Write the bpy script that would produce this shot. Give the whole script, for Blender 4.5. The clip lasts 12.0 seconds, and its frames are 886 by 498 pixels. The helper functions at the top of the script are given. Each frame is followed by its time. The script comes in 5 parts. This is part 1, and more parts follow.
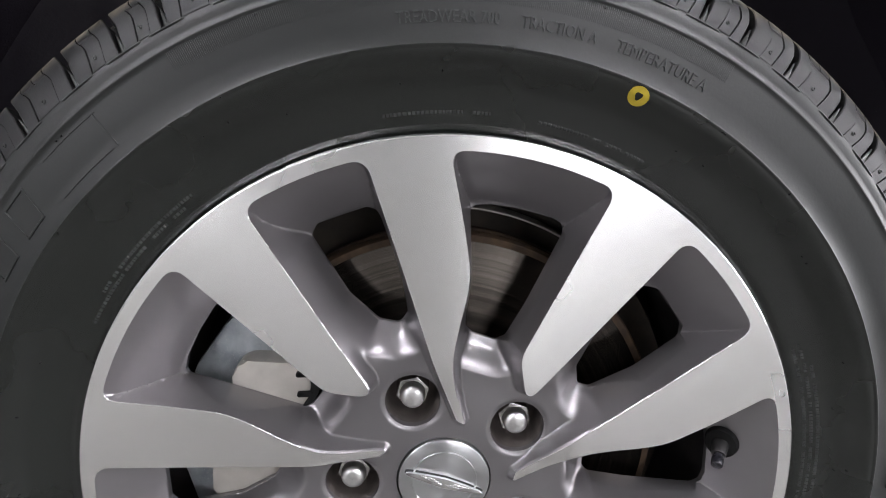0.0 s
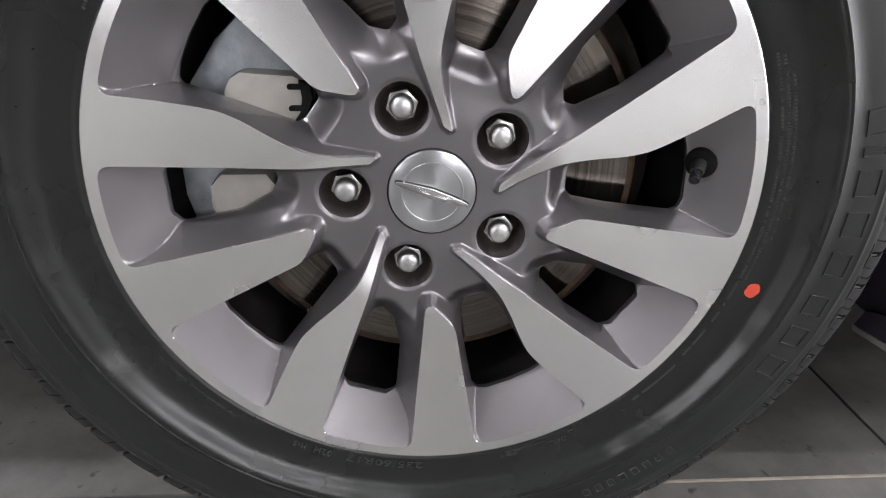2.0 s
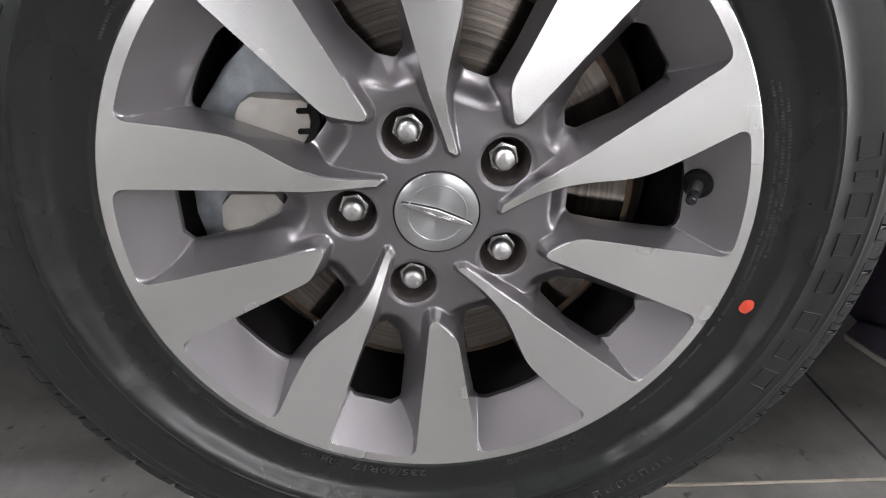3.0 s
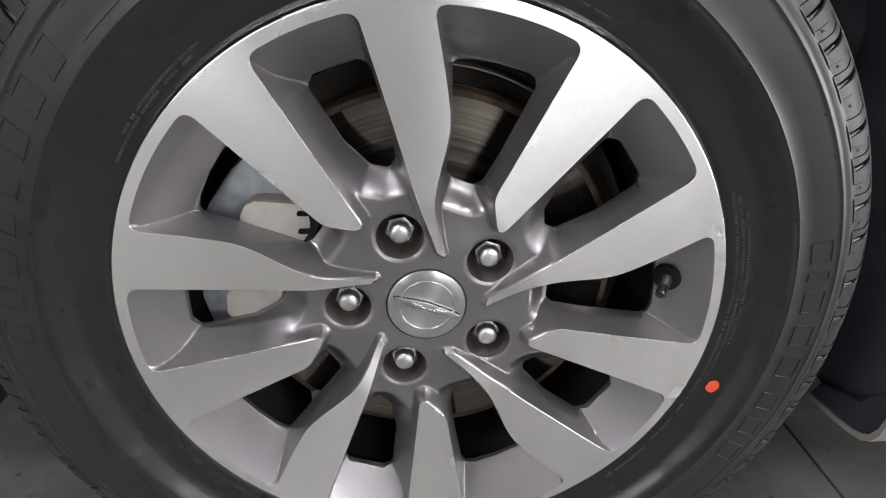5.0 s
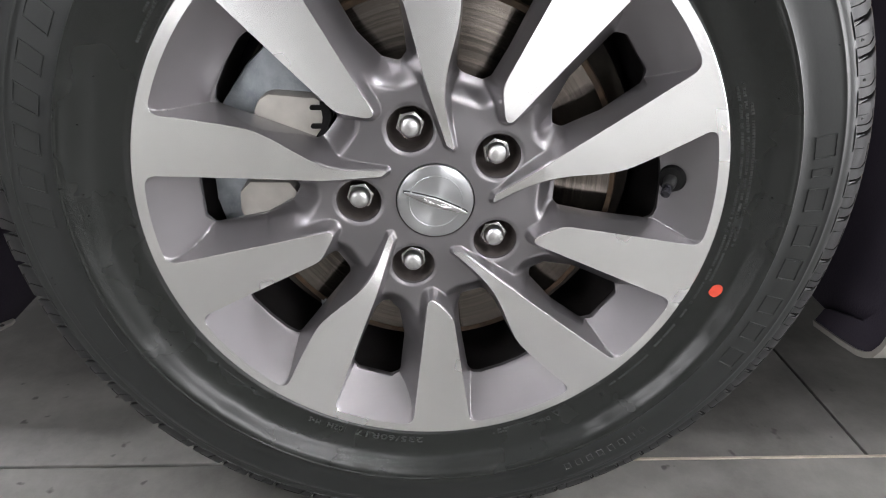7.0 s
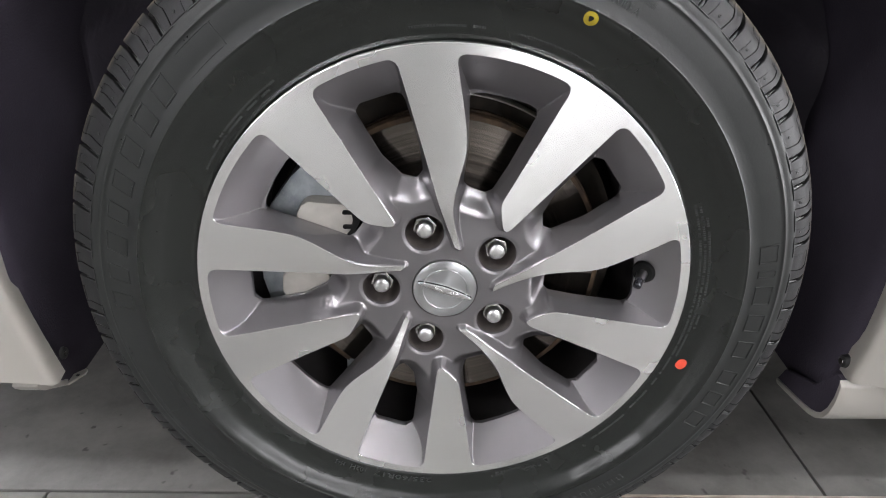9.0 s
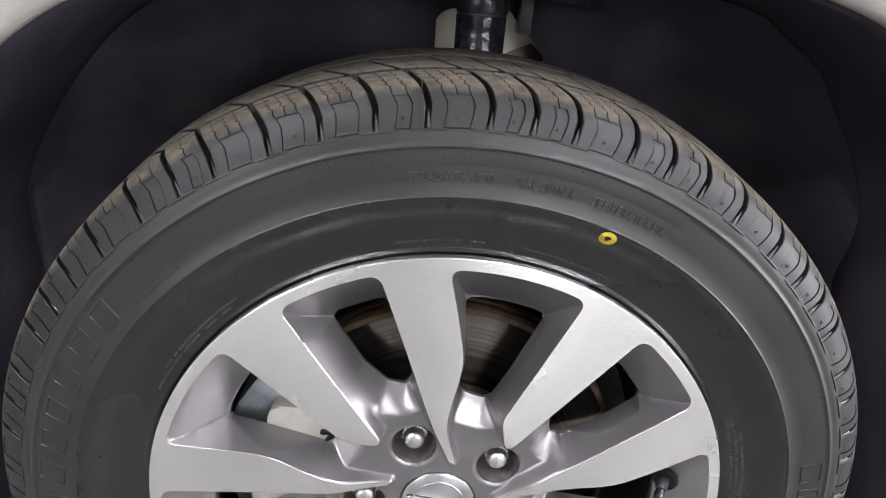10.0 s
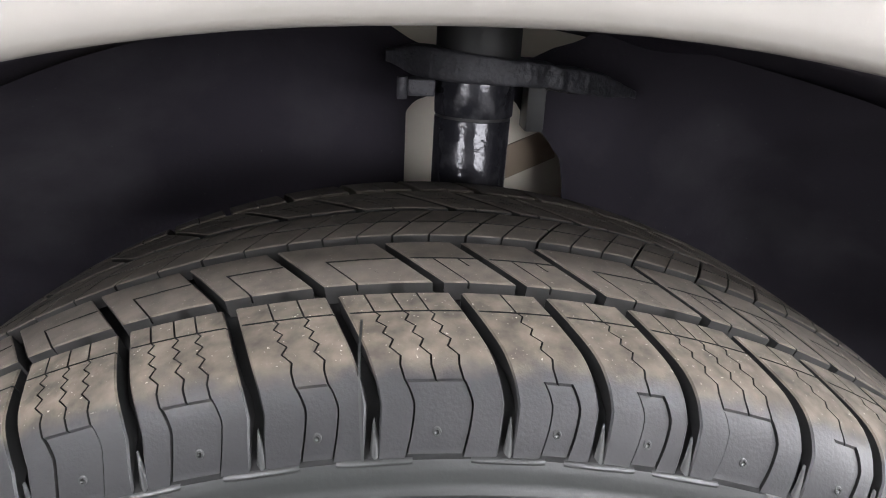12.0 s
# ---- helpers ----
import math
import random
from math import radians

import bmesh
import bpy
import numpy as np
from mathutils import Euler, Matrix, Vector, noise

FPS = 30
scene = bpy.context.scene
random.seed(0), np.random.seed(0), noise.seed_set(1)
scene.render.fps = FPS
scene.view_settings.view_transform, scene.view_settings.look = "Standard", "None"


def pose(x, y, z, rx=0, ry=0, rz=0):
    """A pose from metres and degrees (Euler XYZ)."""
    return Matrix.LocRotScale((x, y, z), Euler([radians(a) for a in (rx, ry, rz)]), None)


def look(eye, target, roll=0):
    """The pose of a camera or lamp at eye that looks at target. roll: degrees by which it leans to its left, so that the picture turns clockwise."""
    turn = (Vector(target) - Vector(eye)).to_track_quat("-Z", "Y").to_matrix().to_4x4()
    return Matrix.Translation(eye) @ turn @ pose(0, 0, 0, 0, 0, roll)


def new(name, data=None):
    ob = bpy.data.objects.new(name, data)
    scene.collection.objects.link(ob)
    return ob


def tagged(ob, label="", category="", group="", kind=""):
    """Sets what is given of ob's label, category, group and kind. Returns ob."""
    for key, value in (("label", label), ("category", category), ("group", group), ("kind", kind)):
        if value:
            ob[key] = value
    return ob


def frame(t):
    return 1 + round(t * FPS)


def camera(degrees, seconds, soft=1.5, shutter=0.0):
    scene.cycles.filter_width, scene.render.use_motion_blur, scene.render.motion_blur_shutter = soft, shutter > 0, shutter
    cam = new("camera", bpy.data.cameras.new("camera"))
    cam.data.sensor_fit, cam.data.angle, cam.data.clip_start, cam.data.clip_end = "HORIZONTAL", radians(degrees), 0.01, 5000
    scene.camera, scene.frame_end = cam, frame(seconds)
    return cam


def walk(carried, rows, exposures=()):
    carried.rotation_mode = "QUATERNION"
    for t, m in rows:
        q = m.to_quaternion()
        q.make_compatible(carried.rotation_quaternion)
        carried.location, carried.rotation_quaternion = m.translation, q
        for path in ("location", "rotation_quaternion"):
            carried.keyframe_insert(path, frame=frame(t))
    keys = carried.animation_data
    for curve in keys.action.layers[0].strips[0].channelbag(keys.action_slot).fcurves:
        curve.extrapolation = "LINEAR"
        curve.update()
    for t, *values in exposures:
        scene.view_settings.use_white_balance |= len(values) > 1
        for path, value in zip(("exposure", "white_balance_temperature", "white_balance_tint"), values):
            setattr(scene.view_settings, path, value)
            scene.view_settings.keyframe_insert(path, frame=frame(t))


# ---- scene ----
cam = camera(71.46, 12.0, 1.0)
# seconds, eye, target, roll
PATH = [
    (0, -0.0181, -0.3543, 0.6093, 0.0273, 0.6105, 0.3502, 0.10),
    (0.5, -0.0116, -0.3516, 0.5652, 0.0149, 0.5996, 0.2577, 0.20),
    (1, -0.0111, -0.3641, 0.5292, 0.0173, 0.5680, 0.1681, 0.26),
    (1.5, -0.0096, -0.3805, 0.4951, 0.0278, 0.5382, 0.1020, 0.36),
    (2, -0.0120, -0.4058, 0.4950, 0.0317, 0.5011, 0.0759, 0.49),
    (2.5, -0.0083, -0.4108, 0.4912, 0.0385, 0.4902, 0.0599, 0.58),
    (3, -0.0170, -0.4097, 0.5190, 0.0295, 0.4913, 0.0877, 0.62),
    (3.5, -0.0178, -0.4107, 0.5376, 0.0326, 0.4893, 0.1045, 0.83),
    (3.7, -0.0185, -0.4095, 0.5444, 0.0323, 0.4912, 0.1130, 1.00),
    (5.3, -0.0147, -0.4139, 0.6062, 0.0439, 0.4825, 0.1668, 1.17),
    (5.5, -0.0161, -0.4226, 0.5993, 0.0426, 0.4719, 0.1561, 1.21),
    (6, -0.0221, -0.4437, 0.5611, 0.0338, 0.4489, 0.1138, 1.32),
    (6.5, -0.0110, -0.4529, 0.5366, 0.0349, 0.4417, 0.0920, 1.39),
    (6.7, -0.0168, -0.4548, 0.5343, 0.0298, 0.4411, 0.0925, 1.35),
    (8.3, -0.0079, -0.4883, 0.5771, 0.0123, 0.4068, 0.1316, 1.63),
    (8.5, -0.0095, -0.4998, 0.6033, 0.0116, 0.3945, 0.1562, 1.66),
    (9, -0.0169, -0.5140, 0.6511, 0.0069, 0.3821, 0.2079, 1.69),
    (9.5, -0.0130, -0.4681, 0.7107, 0.0159, 0.4311, 0.2741, 1.58),
    (10, -0.0179, -0.3831, 0.7563, 0.0185, 0.5322, 0.3551, 1.82),
    (10.5, -0.0210, -0.2966, 0.7780, 0.0212, 0.6262, 0.3950, 2.05),
    (11, -0.0161, -0.2396, 0.7870, 0.0291, 0.6863, 0.4119, 1.71),
    (11.5, -0.0096, -0.1946, 0.7968, 0.0413, 0.7321, 0.4245, 1.32),
    (12, -0.0041, -0.1481, 0.7927, 0.0522, 0.7783, 0.4203, 0.95),
]
walk(cam, [(t, look((x, y, z), (a, b, c), r)) for t, x, y, z, a, b, c, r in PATH], [
    (0.0, 0.16, 6420, 15), (1.0, -0.03, 6480, 15), (3.5, -0.06, 6500, 14), (5.5, 0.18, 6520, 13), (6.5, 0.28, 6500, 13), (9.0, 0.29, 6480, 13),
    (10.0, 0.76, 6400, 14), (10.5, 1.24, 6350, 14), (11.0, 1.56, 6330, 14), (11.5, 1.69, 6380, 14), (12.0, 1.41, 6380, 14)])

LAMP_POWER = 82.0
# strengths of the lights in the added, unseen windows
EAST_FILL_POWER = 235.0
FRONT_FILL_POWER = 108.0
SIDE_FILL_POWER = 66.0
LIGHTS = [(3.5, -1.5, 2.2, 0.14), (4.9, -0.4, 2.0, 0.14), (1.9, -1.5, 1.4, 0.14), (2.7, -2.5, 1.4, 0.14), (-1.9, -1.5, 2.2, 0.14), (-2.9, -2.6, 1.6, 0.14), (0.8, 3.6, 2.2, 0.14), (-4.2, -0.2, 2.2, 0.14), (-4.2, 2.6, 2.2, 0.14), (2.2, -4.7, 2.2, 0.14), (-5.2, -4.2, 1.2, 0.14)]

# ---------------------------------------------------------------- light
world = bpy.data.worlds.new("world")
scene.world = world
world.use_nodes = True
world.node_tree.nodes["Background"].inputs[0].default_value = (0.9, 0.95, 1.0, 1)
world.node_tree.nodes["Background"].inputs[1].default_value = 0.05


# ---------------------------------------------------------------- materials
def material(name, color, rough=0.5, metal=0.0, color2=None, scale=20.0, detail=4.0, lo=0.35, hi=0.7, bump=0.0, bump_scale=200.0,
             rough_var=0.0, aniso=0.0, coat=0.0, specular=0.5, speck=None, speck_scale=300.0, speck_cut=0.72):
    """Two-scale noise colour, roughness and bump round one principled surface, in object space."""
    m = bpy.data.materials.new(name)
    m.use_nodes = True
    nt = m.node_tree
    n, l = nt.nodes, nt.links
    b = n["Principled BSDF"]
    b.inputs["Metallic"].default_value = metal
    b.inputs["Roughness"].default_value = rough
    b.inputs["Specular IOR Level"].default_value = specular
    b.inputs["Coat Weight"].default_value = coat
    b.inputs["Coat Roughness"].default_value = 0.09
    tc = n.new("ShaderNodeTexCoord")
    big = n.new("ShaderNodeTexNoise")
    big.inputs["Scale"].default_value, big.inputs["Detail"].default_value = scale, detail
    l.new(tc.outputs["Object"], big.inputs["Vector"])
    ramp = n.new("ShaderNodeValToRGB")
    ramp.color_ramp.elements[0].position, ramp.color_ramp.elements[1].position = lo, hi
    ramp.color_ramp.elements[0].color = (*color, 1)
    ramp.color_ramp.elements[1].color = (*(color2 or color), 1)
    l.new(big.outputs["Fac"], ramp.inputs["Fac"])
    out = ramp.outputs["Color"]
    if speck:
        sp = n.new("ShaderNodeTexNoise")
        sp.inputs["Scale"].default_value, sp.inputs["Detail"].default_value = speck_scale, 2.0
        l.new(tc.outputs["Object"], sp.inputs["Vector"])
        sr = n.new("ShaderNodeValToRGB")
        sr.color_ramp.elements[0].position, sr.color_ramp.elements[1].position = speck_cut, speck_cut + 0.06
        l.new(sp.outputs["Fac"], sr.inputs["Fac"])
        mix = n.new("ShaderNodeMix")
        mix.data_type = "RGBA"
        l.new(sr.outputs["Color"], mix.inputs["Factor"])
        l.new(out, mix.inputs["A"])
        mix.inputs["B"].default_value = (*speck, 1)
        out = mix.outputs["Result"]
    l.new(out, b.inputs["Base Color"])
    if rough_var:
        mr = n.new("ShaderNodeMapRange")
        mr.inputs["To Min"].default_value, mr.inputs["To Max"].default_value = rough - rough_var, rough + rough_var
        l.new(big.outputs["Fac"], mr.inputs["Value"])
        l.new(mr.outputs["Result"], b.inputs["Roughness"])
    if bump:
        fine = n.new("ShaderNodeTexNoise")
        fine.inputs["Scale"].default_value, fine.inputs["Detail"].default_value = bump_scale, 3.0
        l.new(tc.outputs["Object"], fine.inputs["Vector"])
        bp = n.new("ShaderNodeBump")
        bp.inputs["Strength"].default_value, bp.inputs["Distance"].default_value = bump, 0.001
        l.new(fine.outputs["Fac"], bp.inputs["Height"])
        l.new(bp.outputs["Normal"], b.inputs["Normal"])
    if aniso:
        b.inputs["Anisotropic"].default_value = aniso
        b.inputs["Anisotropic Rotation"].default_value = 0.25
        cr, tr = n.new("ShaderNodeVectorMath"), n.new("ShaderNodeVectorTransform")
        cr.operation = "CROSS_PRODUCT"
        cr.inputs[1].default_value = (0, 1, 0)
        l.new(tc.outputs["Object"], cr.inputs[0])
        tr.vector_type, tr.convert_from, tr.convert_to = "VECTOR", "OBJECT", "WORLD"
        l.new(cr.outputs[0], tr.inputs[0])
        nm = n.new("ShaderNodeVectorMath")
        nm.operation = "NORMALIZE"
        l.new(tr.outputs[0], nm.inputs[0])
        l.new(nm.outputs[0], b.inputs["Tangent"])
    return m


def ringed(m, spacing, strength, distance=0.0002):
    """Adds fine turned rings about the local y axis to the bump of a material."""
    nt = m.node_tree
    n, l = nt.nodes, nt.links
    tc = n.new("ShaderNodeTexCoord")
    sep = n.new("ShaderNodeSeparateXYZ")
    com = n.new("ShaderNodeCombineXYZ")
    ln = n.new("ShaderNodeVectorMath")
    ln.operation = "LENGTH"
    nz = n.new("ShaderNodeTexNoise")
    nz.noise_dimensions = "1D"
    nz.inputs["Scale"].default_value, nz.inputs["Detail"].default_value = 1.0 / spacing, 3.0
    bp = n.new("ShaderNodeBump")
    bp.inputs["Strength"].default_value, bp.inputs["Distance"].default_value = strength, distance
    l.new(tc.outputs["Object"], sep.inputs[0])
    l.new(sep.outputs["X"], com.inputs["X"])
    l.new(sep.outputs["Z"], com.inputs["Z"])
    l.new(com.outputs[0], ln.inputs[0])
    l.new(ln.outputs["Value"], nz.inputs["W"])
    l.new(nz.outputs["Fac"], bp.inputs["Height"])
    l.new(bp.outputs["Normal"], n["Principled BSDF"].inputs["Normal"])
    return m


MACHINED = material("machined_alloy", (0.92, 0.92, 0.91), 0.27, 1.0, (0.95, 0.95, 0.94), 9, aniso=0.8, rough_var=0.02, speck=(0.25, 0.24, 0.23), speck_scale=420, speck_cut=0.80)
PAINT = material("grey_wheel_paint", (0.200, 0.191, 0.198), 0.33, 0.75, (0.226, 0.215, 0.223), 14, coat=0.6, rough_var=0.04, speck=(0.27, 0.26, 0.27), speck_scale=1500)
RUBBER = material("sidewall_rubber", (0.0048, 0.0060, 0.0050), 0.27, 0.0, (0.0090, 0.0106, 0.0092), 11, detail=4, lo=0.15, hi=0.85, bump=0.03, bump_scale=40, rough_var=0.04, specular=0.66,
                  speck=(0.035, 0.035, 0.035), speck_scale=330, speck_cut=0.775)
# same rubber in a lighter tone: the band's brighter light is put into it
RUBBER_BAND = material("shoulder_rubber", (0.0080, 0.0092, 0.0085), 0.40, 0.0, (0.0140, 0.0154, 0.0147), 12, specular=0.48, detail=6, lo=0.25, hi=0.75, bump=0.06, bump_scale=600, rough_var=0.08)
TREAD = material("tread_rubber", (0.040, 0.0335, 0.0262), 0.8, 0.0, (0.118, 0.099, 0.077), 130, detail=9, lo=0.3, hi=0.72, bump=0.10, bump_scale=900, speck=(0.30, 0.275, 0.235), speck_scale=900, speck_cut=0.69, specular=0.36)


def dust_edge(m, bare):
    """Dust covers the running surface and ends, unevenly, at the shoulder: bare rubber lies outside it."""
    nt = m.node_tree
    n, l = nt.nodes, nt.links
    b = n["Principled BSDF"]
    was = b.inputs["Base Color"].links[0].from_socket
    tc, sep, nz = n.new("ShaderNodeTexCoord"), n.new("ShaderNodeSeparateXYZ"), n.new("ShaderNodeTexNoise")
    nz.inputs["Scale"].default_value, nz.inputs["Detail"].default_value = 90.0, 5.0
    l.new(tc.outputs["Object"], sep.inputs[0])
    l.new(tc.outputs["Object"], nz.inputs["Vector"])
    off = n.new("ShaderNodeMath")
    off.operation = "MULTIPLY_ADD"
    off.inputs[1].default_value, off.inputs[2].default_value = 0.010, -0.005
    l.new(nz.outputs["Fac"], off.inputs[0])
    add = n.new("ShaderNodeMath")
    l.new(sep.outputs["Y"], add.inputs[0])
    l.new(off.outputs[0], add.inputs[1])
    mr = n.new("ShaderNodeMapRange")
    mr.interpolation_type = "SMOOTHSTEP"
    mr.inputs["From Min"].default_value, mr.inputs["From Max"].default_value = 0.0020, 0.0085
    l.new(add.outputs[0], mr.inputs["Value"])
    mix = n.new("ShaderNodeMix")
    mix.data_type = "RGBA"
    mix.inputs["A"].default_value = (*bare, 1)
    l.new(mr.outputs["Result"], mix.inputs["Factor"])
    l.new(was, mix.inputs["B"])
    l.new(mix.outputs["Result"], b.inputs["Base Color"])
    # past the shoulder row the colour turns darker brown with depth
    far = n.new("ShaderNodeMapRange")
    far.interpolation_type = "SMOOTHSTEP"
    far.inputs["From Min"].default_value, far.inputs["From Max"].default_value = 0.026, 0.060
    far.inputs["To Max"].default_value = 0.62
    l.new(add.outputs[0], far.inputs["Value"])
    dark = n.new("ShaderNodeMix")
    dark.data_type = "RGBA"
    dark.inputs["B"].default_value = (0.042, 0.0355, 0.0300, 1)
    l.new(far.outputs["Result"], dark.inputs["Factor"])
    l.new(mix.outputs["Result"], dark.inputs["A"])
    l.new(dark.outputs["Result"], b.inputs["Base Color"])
    ro = n.new("ShaderNodeMapRange")
    ro.inputs["To Min"].default_value, ro.inputs["To Max"].default_value = 0.48, 0.85
    l.new(mr.outputs["Result"], ro.inputs["Value"])
    l.new(ro.outputs["Result"], b.inputs["Roughness"])


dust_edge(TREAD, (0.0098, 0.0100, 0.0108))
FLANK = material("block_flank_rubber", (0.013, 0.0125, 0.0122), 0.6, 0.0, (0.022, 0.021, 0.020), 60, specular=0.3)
# near-black, low sheen: the shade deep in the tread grooves is coloured in
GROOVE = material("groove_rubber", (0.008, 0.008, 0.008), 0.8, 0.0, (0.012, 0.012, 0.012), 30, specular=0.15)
# paler than the band: light caught by the letters' edges is in the colour
LETTER = material("letter_rubber", (0.020, 0.022, 0.021), 0.42, 0.0, (0.034, 0.0365, 0.035), 40)
SLAB = material("slab_rubber", (0.0075, 0.0084, 0.0079), 0.42, 0.0, (0.0130, 0.0142, 0.0135), 60, lo=0.4, hi=0.6)
PRINT = material("print_rubber", (0.012, 0.0135, 0.0128), 0.45, 0.0, (0.024, 0.0265, 0.025), 90, lo=0.4, hi=0.6)
YELLOW = material("yellow_marker", (0.44, 0.33, 0.02), 0.6, 0.0, (0.36, 0.27, 0.02), 160, bump=0.2)
RED = material("red_marker", (0.64, 0.065, 0.032), 0.6, 0.0, (0.54, 0.06, 0.028), 160, bump=0.1)
CHROME = material("chrome", (0.80, 0.80, 0.80), 0.09, 1.0, (0.6, 0.6, 0.6), 60, rough_var=0.05)
NUT = material("nut_steel", (0.84, 0.84, 0.83), 0.33, 1.0, (0.66, 0.66, 0.66), 200, rough_var=0.08)
CAP = material("cap_silver", (0.56, 0.57, 0.58), 0.30, 1.0, (0.62, 0.63, 0.64), 30, aniso=0.8, rough_var=0.05)
POCKET = material("pocket_dark", (0.12, 0.104, 0.096), 0.28, 0.4, (0.19, 0.168, 0.155), 60, bump=0.2, bump_scale=300)
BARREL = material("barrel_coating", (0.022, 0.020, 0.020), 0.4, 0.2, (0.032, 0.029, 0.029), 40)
# darker copy of the nut steel, with the bore's shade in the colour
HEX = material("shaded_hex_steel", (0.46, 0.45, 0.44), 0.22, 1.0, (0.34, 0.33, 0.32), 120, rough_var=0.08)
DISC = material("brake_disc_steel", (0.115, 0.099, 0.086), 0.22, 0.95, (0.24, 0.215, 0.19), 14, aniso=0.9, rough_var=0.06)


def streaked(m, spacing, low):
    """Scored rings about the local y axis, darker between the scores."""
    nt = m.node_tree
    n, l = nt.nodes, nt.links
    b = n["Principled BSDF"]
    was = b.inputs["Base Color"].links[0].from_socket
    tc, sep, com = n.new("ShaderNodeTexCoord"), n.new("ShaderNodeSeparateXYZ"), n.new("ShaderNodeCombineXYZ")
    ln, nz, mr = n.new("ShaderNodeVectorMath"), n.new("ShaderNodeTexNoise"), n.new("ShaderNodeMapRange")
    ln.operation, nz.noise_dimensions = "LENGTH", "1D"
    nz.inputs["Scale"].default_value, nz.inputs["Detail"].default_value, nz.inputs["Roughness"].default_value = 1.0 / spacing, 5.0, 0.75
    mr.inputs["From Min"].default_value, mr.inputs["From Max"].default_value = 0.36, 0.66
    mr.inputs["To Min"].default_value, mr.inputs["To Max"].default_value = low, 1.25
    mul = n.new("ShaderNodeVectorMath")
    mul.operation = "SCALE"
    l.new(tc.outputs["Object"], sep.inputs[0])
    l.new(sep.outputs["X"], com.inputs["X"])
    l.new(sep.outputs["Z"], com.inputs["Z"])
    l.new(com.outputs[0], ln.inputs[0])
    l.new(ln.outputs["Value"], nz.inputs["W"])
    l.new(nz.outputs["Fac"], mr.inputs["Value"])
    l.new(was, mul.inputs[0])
    l.new(mr.outputs["Result"], mul.inputs["Scale"])
    l.new(mul.outputs[0], b.inputs["Base Color"])
    return m


streaked(DISC, 0.007, 0.5)
RUST = material("rusty_iron", (0.045, 0.029, 0.018), 0.75, 0.25, (0.11, 0.070, 0.040), 90, bump=0.4)
IRON = material("dark_iron", (0.05, 0.045, 0.04), 0.6, 0.5, (0.09, 0.075, 0.06), 40, bump=0.3)
ZINC = material("zinc_plate", (0.26, 0.29, 0.31), 0.45, 0.5, (0.44, 0.475, 0.50), 60, detail=8, lo=0.35, hi=0.65, bump=0.3, bump_scale=260, rough_var=0.1, speck=(0.46, 0.48, 0.49), speck_scale=1300, speck_cut=0.60)
ALU = material("cast_aluminium", (0.38, 0.36, 0.325), 0.5, 0.3, (0.46, 0.44, 0.40), 50, bump=0.15, rough_var=0.05)
BLACK = material("black_rubber", (0.012, 0.012, 0.012), 0.5, 0.0, (0.02, 0.02, 0.02), 60)
PANEL_GREY = material("dusty_black_plastic", (0.0265, 0.0232, 0.0310), 0.9, 0.0, (0.078, 0.074, 0.082), 7, detail=8, lo=0.52, hi=0.84, bump=0.3, bump_scale=200, specular=0.3, speck=(0.09, 0.09, 0.09), speck_scale=420, speck_cut=0.74)
LINER = material("black_felt_liner", (0.0295, 0.0250, 0.0355), 0.9, 0.0, (0.046, 0.0395, 0.054), 7, detail=6, bump=0.6, bump_scale=420, specular=0.2,
                 speck=(0.06, 0.058, 0.062), speck_scale=260, speck_cut=0.745)
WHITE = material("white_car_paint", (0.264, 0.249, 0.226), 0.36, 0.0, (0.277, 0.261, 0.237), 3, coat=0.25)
CREAM = material("cream_primer", (0.74, 0.68, 0.58), 0.6, 0.0, (0.80, 0.74, 0.65), 12)
TAN = material("tan_sealer", (0.26, 0.20, 0.145), 0.7, 0.0, (0.33, 0.26, 0.19), 20)
STRUT = material("glossy_black_steel", (0.022, 0.022, 0.027), 0.16, 0.3, (0.055, 0.055, 0.060), 90, lo=0.5, hi=0.7, bump=0.8, bump_scale=95, rough_var=0.16)
DUSTY = material("dusty_black_steel", (0.022, 0.022, 0.026), 0.5, 0.1, (0.048, 0.048, 0.055), 60, lo=0.4, hi=0.7, bump=1.0, bump_scale=320)
TILE = material("grey_floor_tile", (0.090, 0.088, 0.082), 0.45, 0.0, (0.190, 0.186, 0.175), 5, detail=12, lo=0.36, hi=0.62, bump=0.08, bump_scale=160,
                rough_var=0.1, speck=(0.05, 0.048, 0.045), speck_scale=45, speck_cut=0.70)


def varied(m):
    """Every copy of a piece takes its own stretch of the pattern."""
    nt = m.node_tree
    n, l = nt.nodes, nt.links
    info, mul, add = n.new("ShaderNodeObjectInfo"), n.new("ShaderNodeMath"), n.new("ShaderNodeVectorMath")
    tc = n.new("ShaderNodeTexCoord")
    mul.operation, mul.inputs[1].default_value = "MULTIPLY", 37.0
    l.new(info.outputs["Random"], mul.inputs[0])
    l.new(tc.outputs["Object"], add.inputs[0])
    l.new(mul.outputs[0], add.inputs[1])
    for node in list(n):
        if node.bl_idname == "ShaderNodeTexNoise" and node.noise_dimensions == "3D":
            l.new(add.outputs[0], node.inputs["Vector"])


varied(TILE)
for node in TILE.node_tree.nodes:
    if node.bl_idname == "ShaderNodeTexNoise" and node.inputs["Detail"].default_value > 10:
        node.inputs["Roughness"].default_value = 0.68
varied(TREAD)
GROUT = material("dark_grout", (0.02, 0.02, 0.02), 0.9, 0.0, (0.035, 0.035, 0.032), 60)
STRIP = material("beige_strip", (0.31, 0.275, 0.225), 0.6, 0.0, (0.42, 0.37, 0.31), 40)
WALL = material("plaster_wall", (0.29, 0.29, 0.295), 0.85, 0.0, (0.33, 0.33, 0.335), 3, bump=0.1)
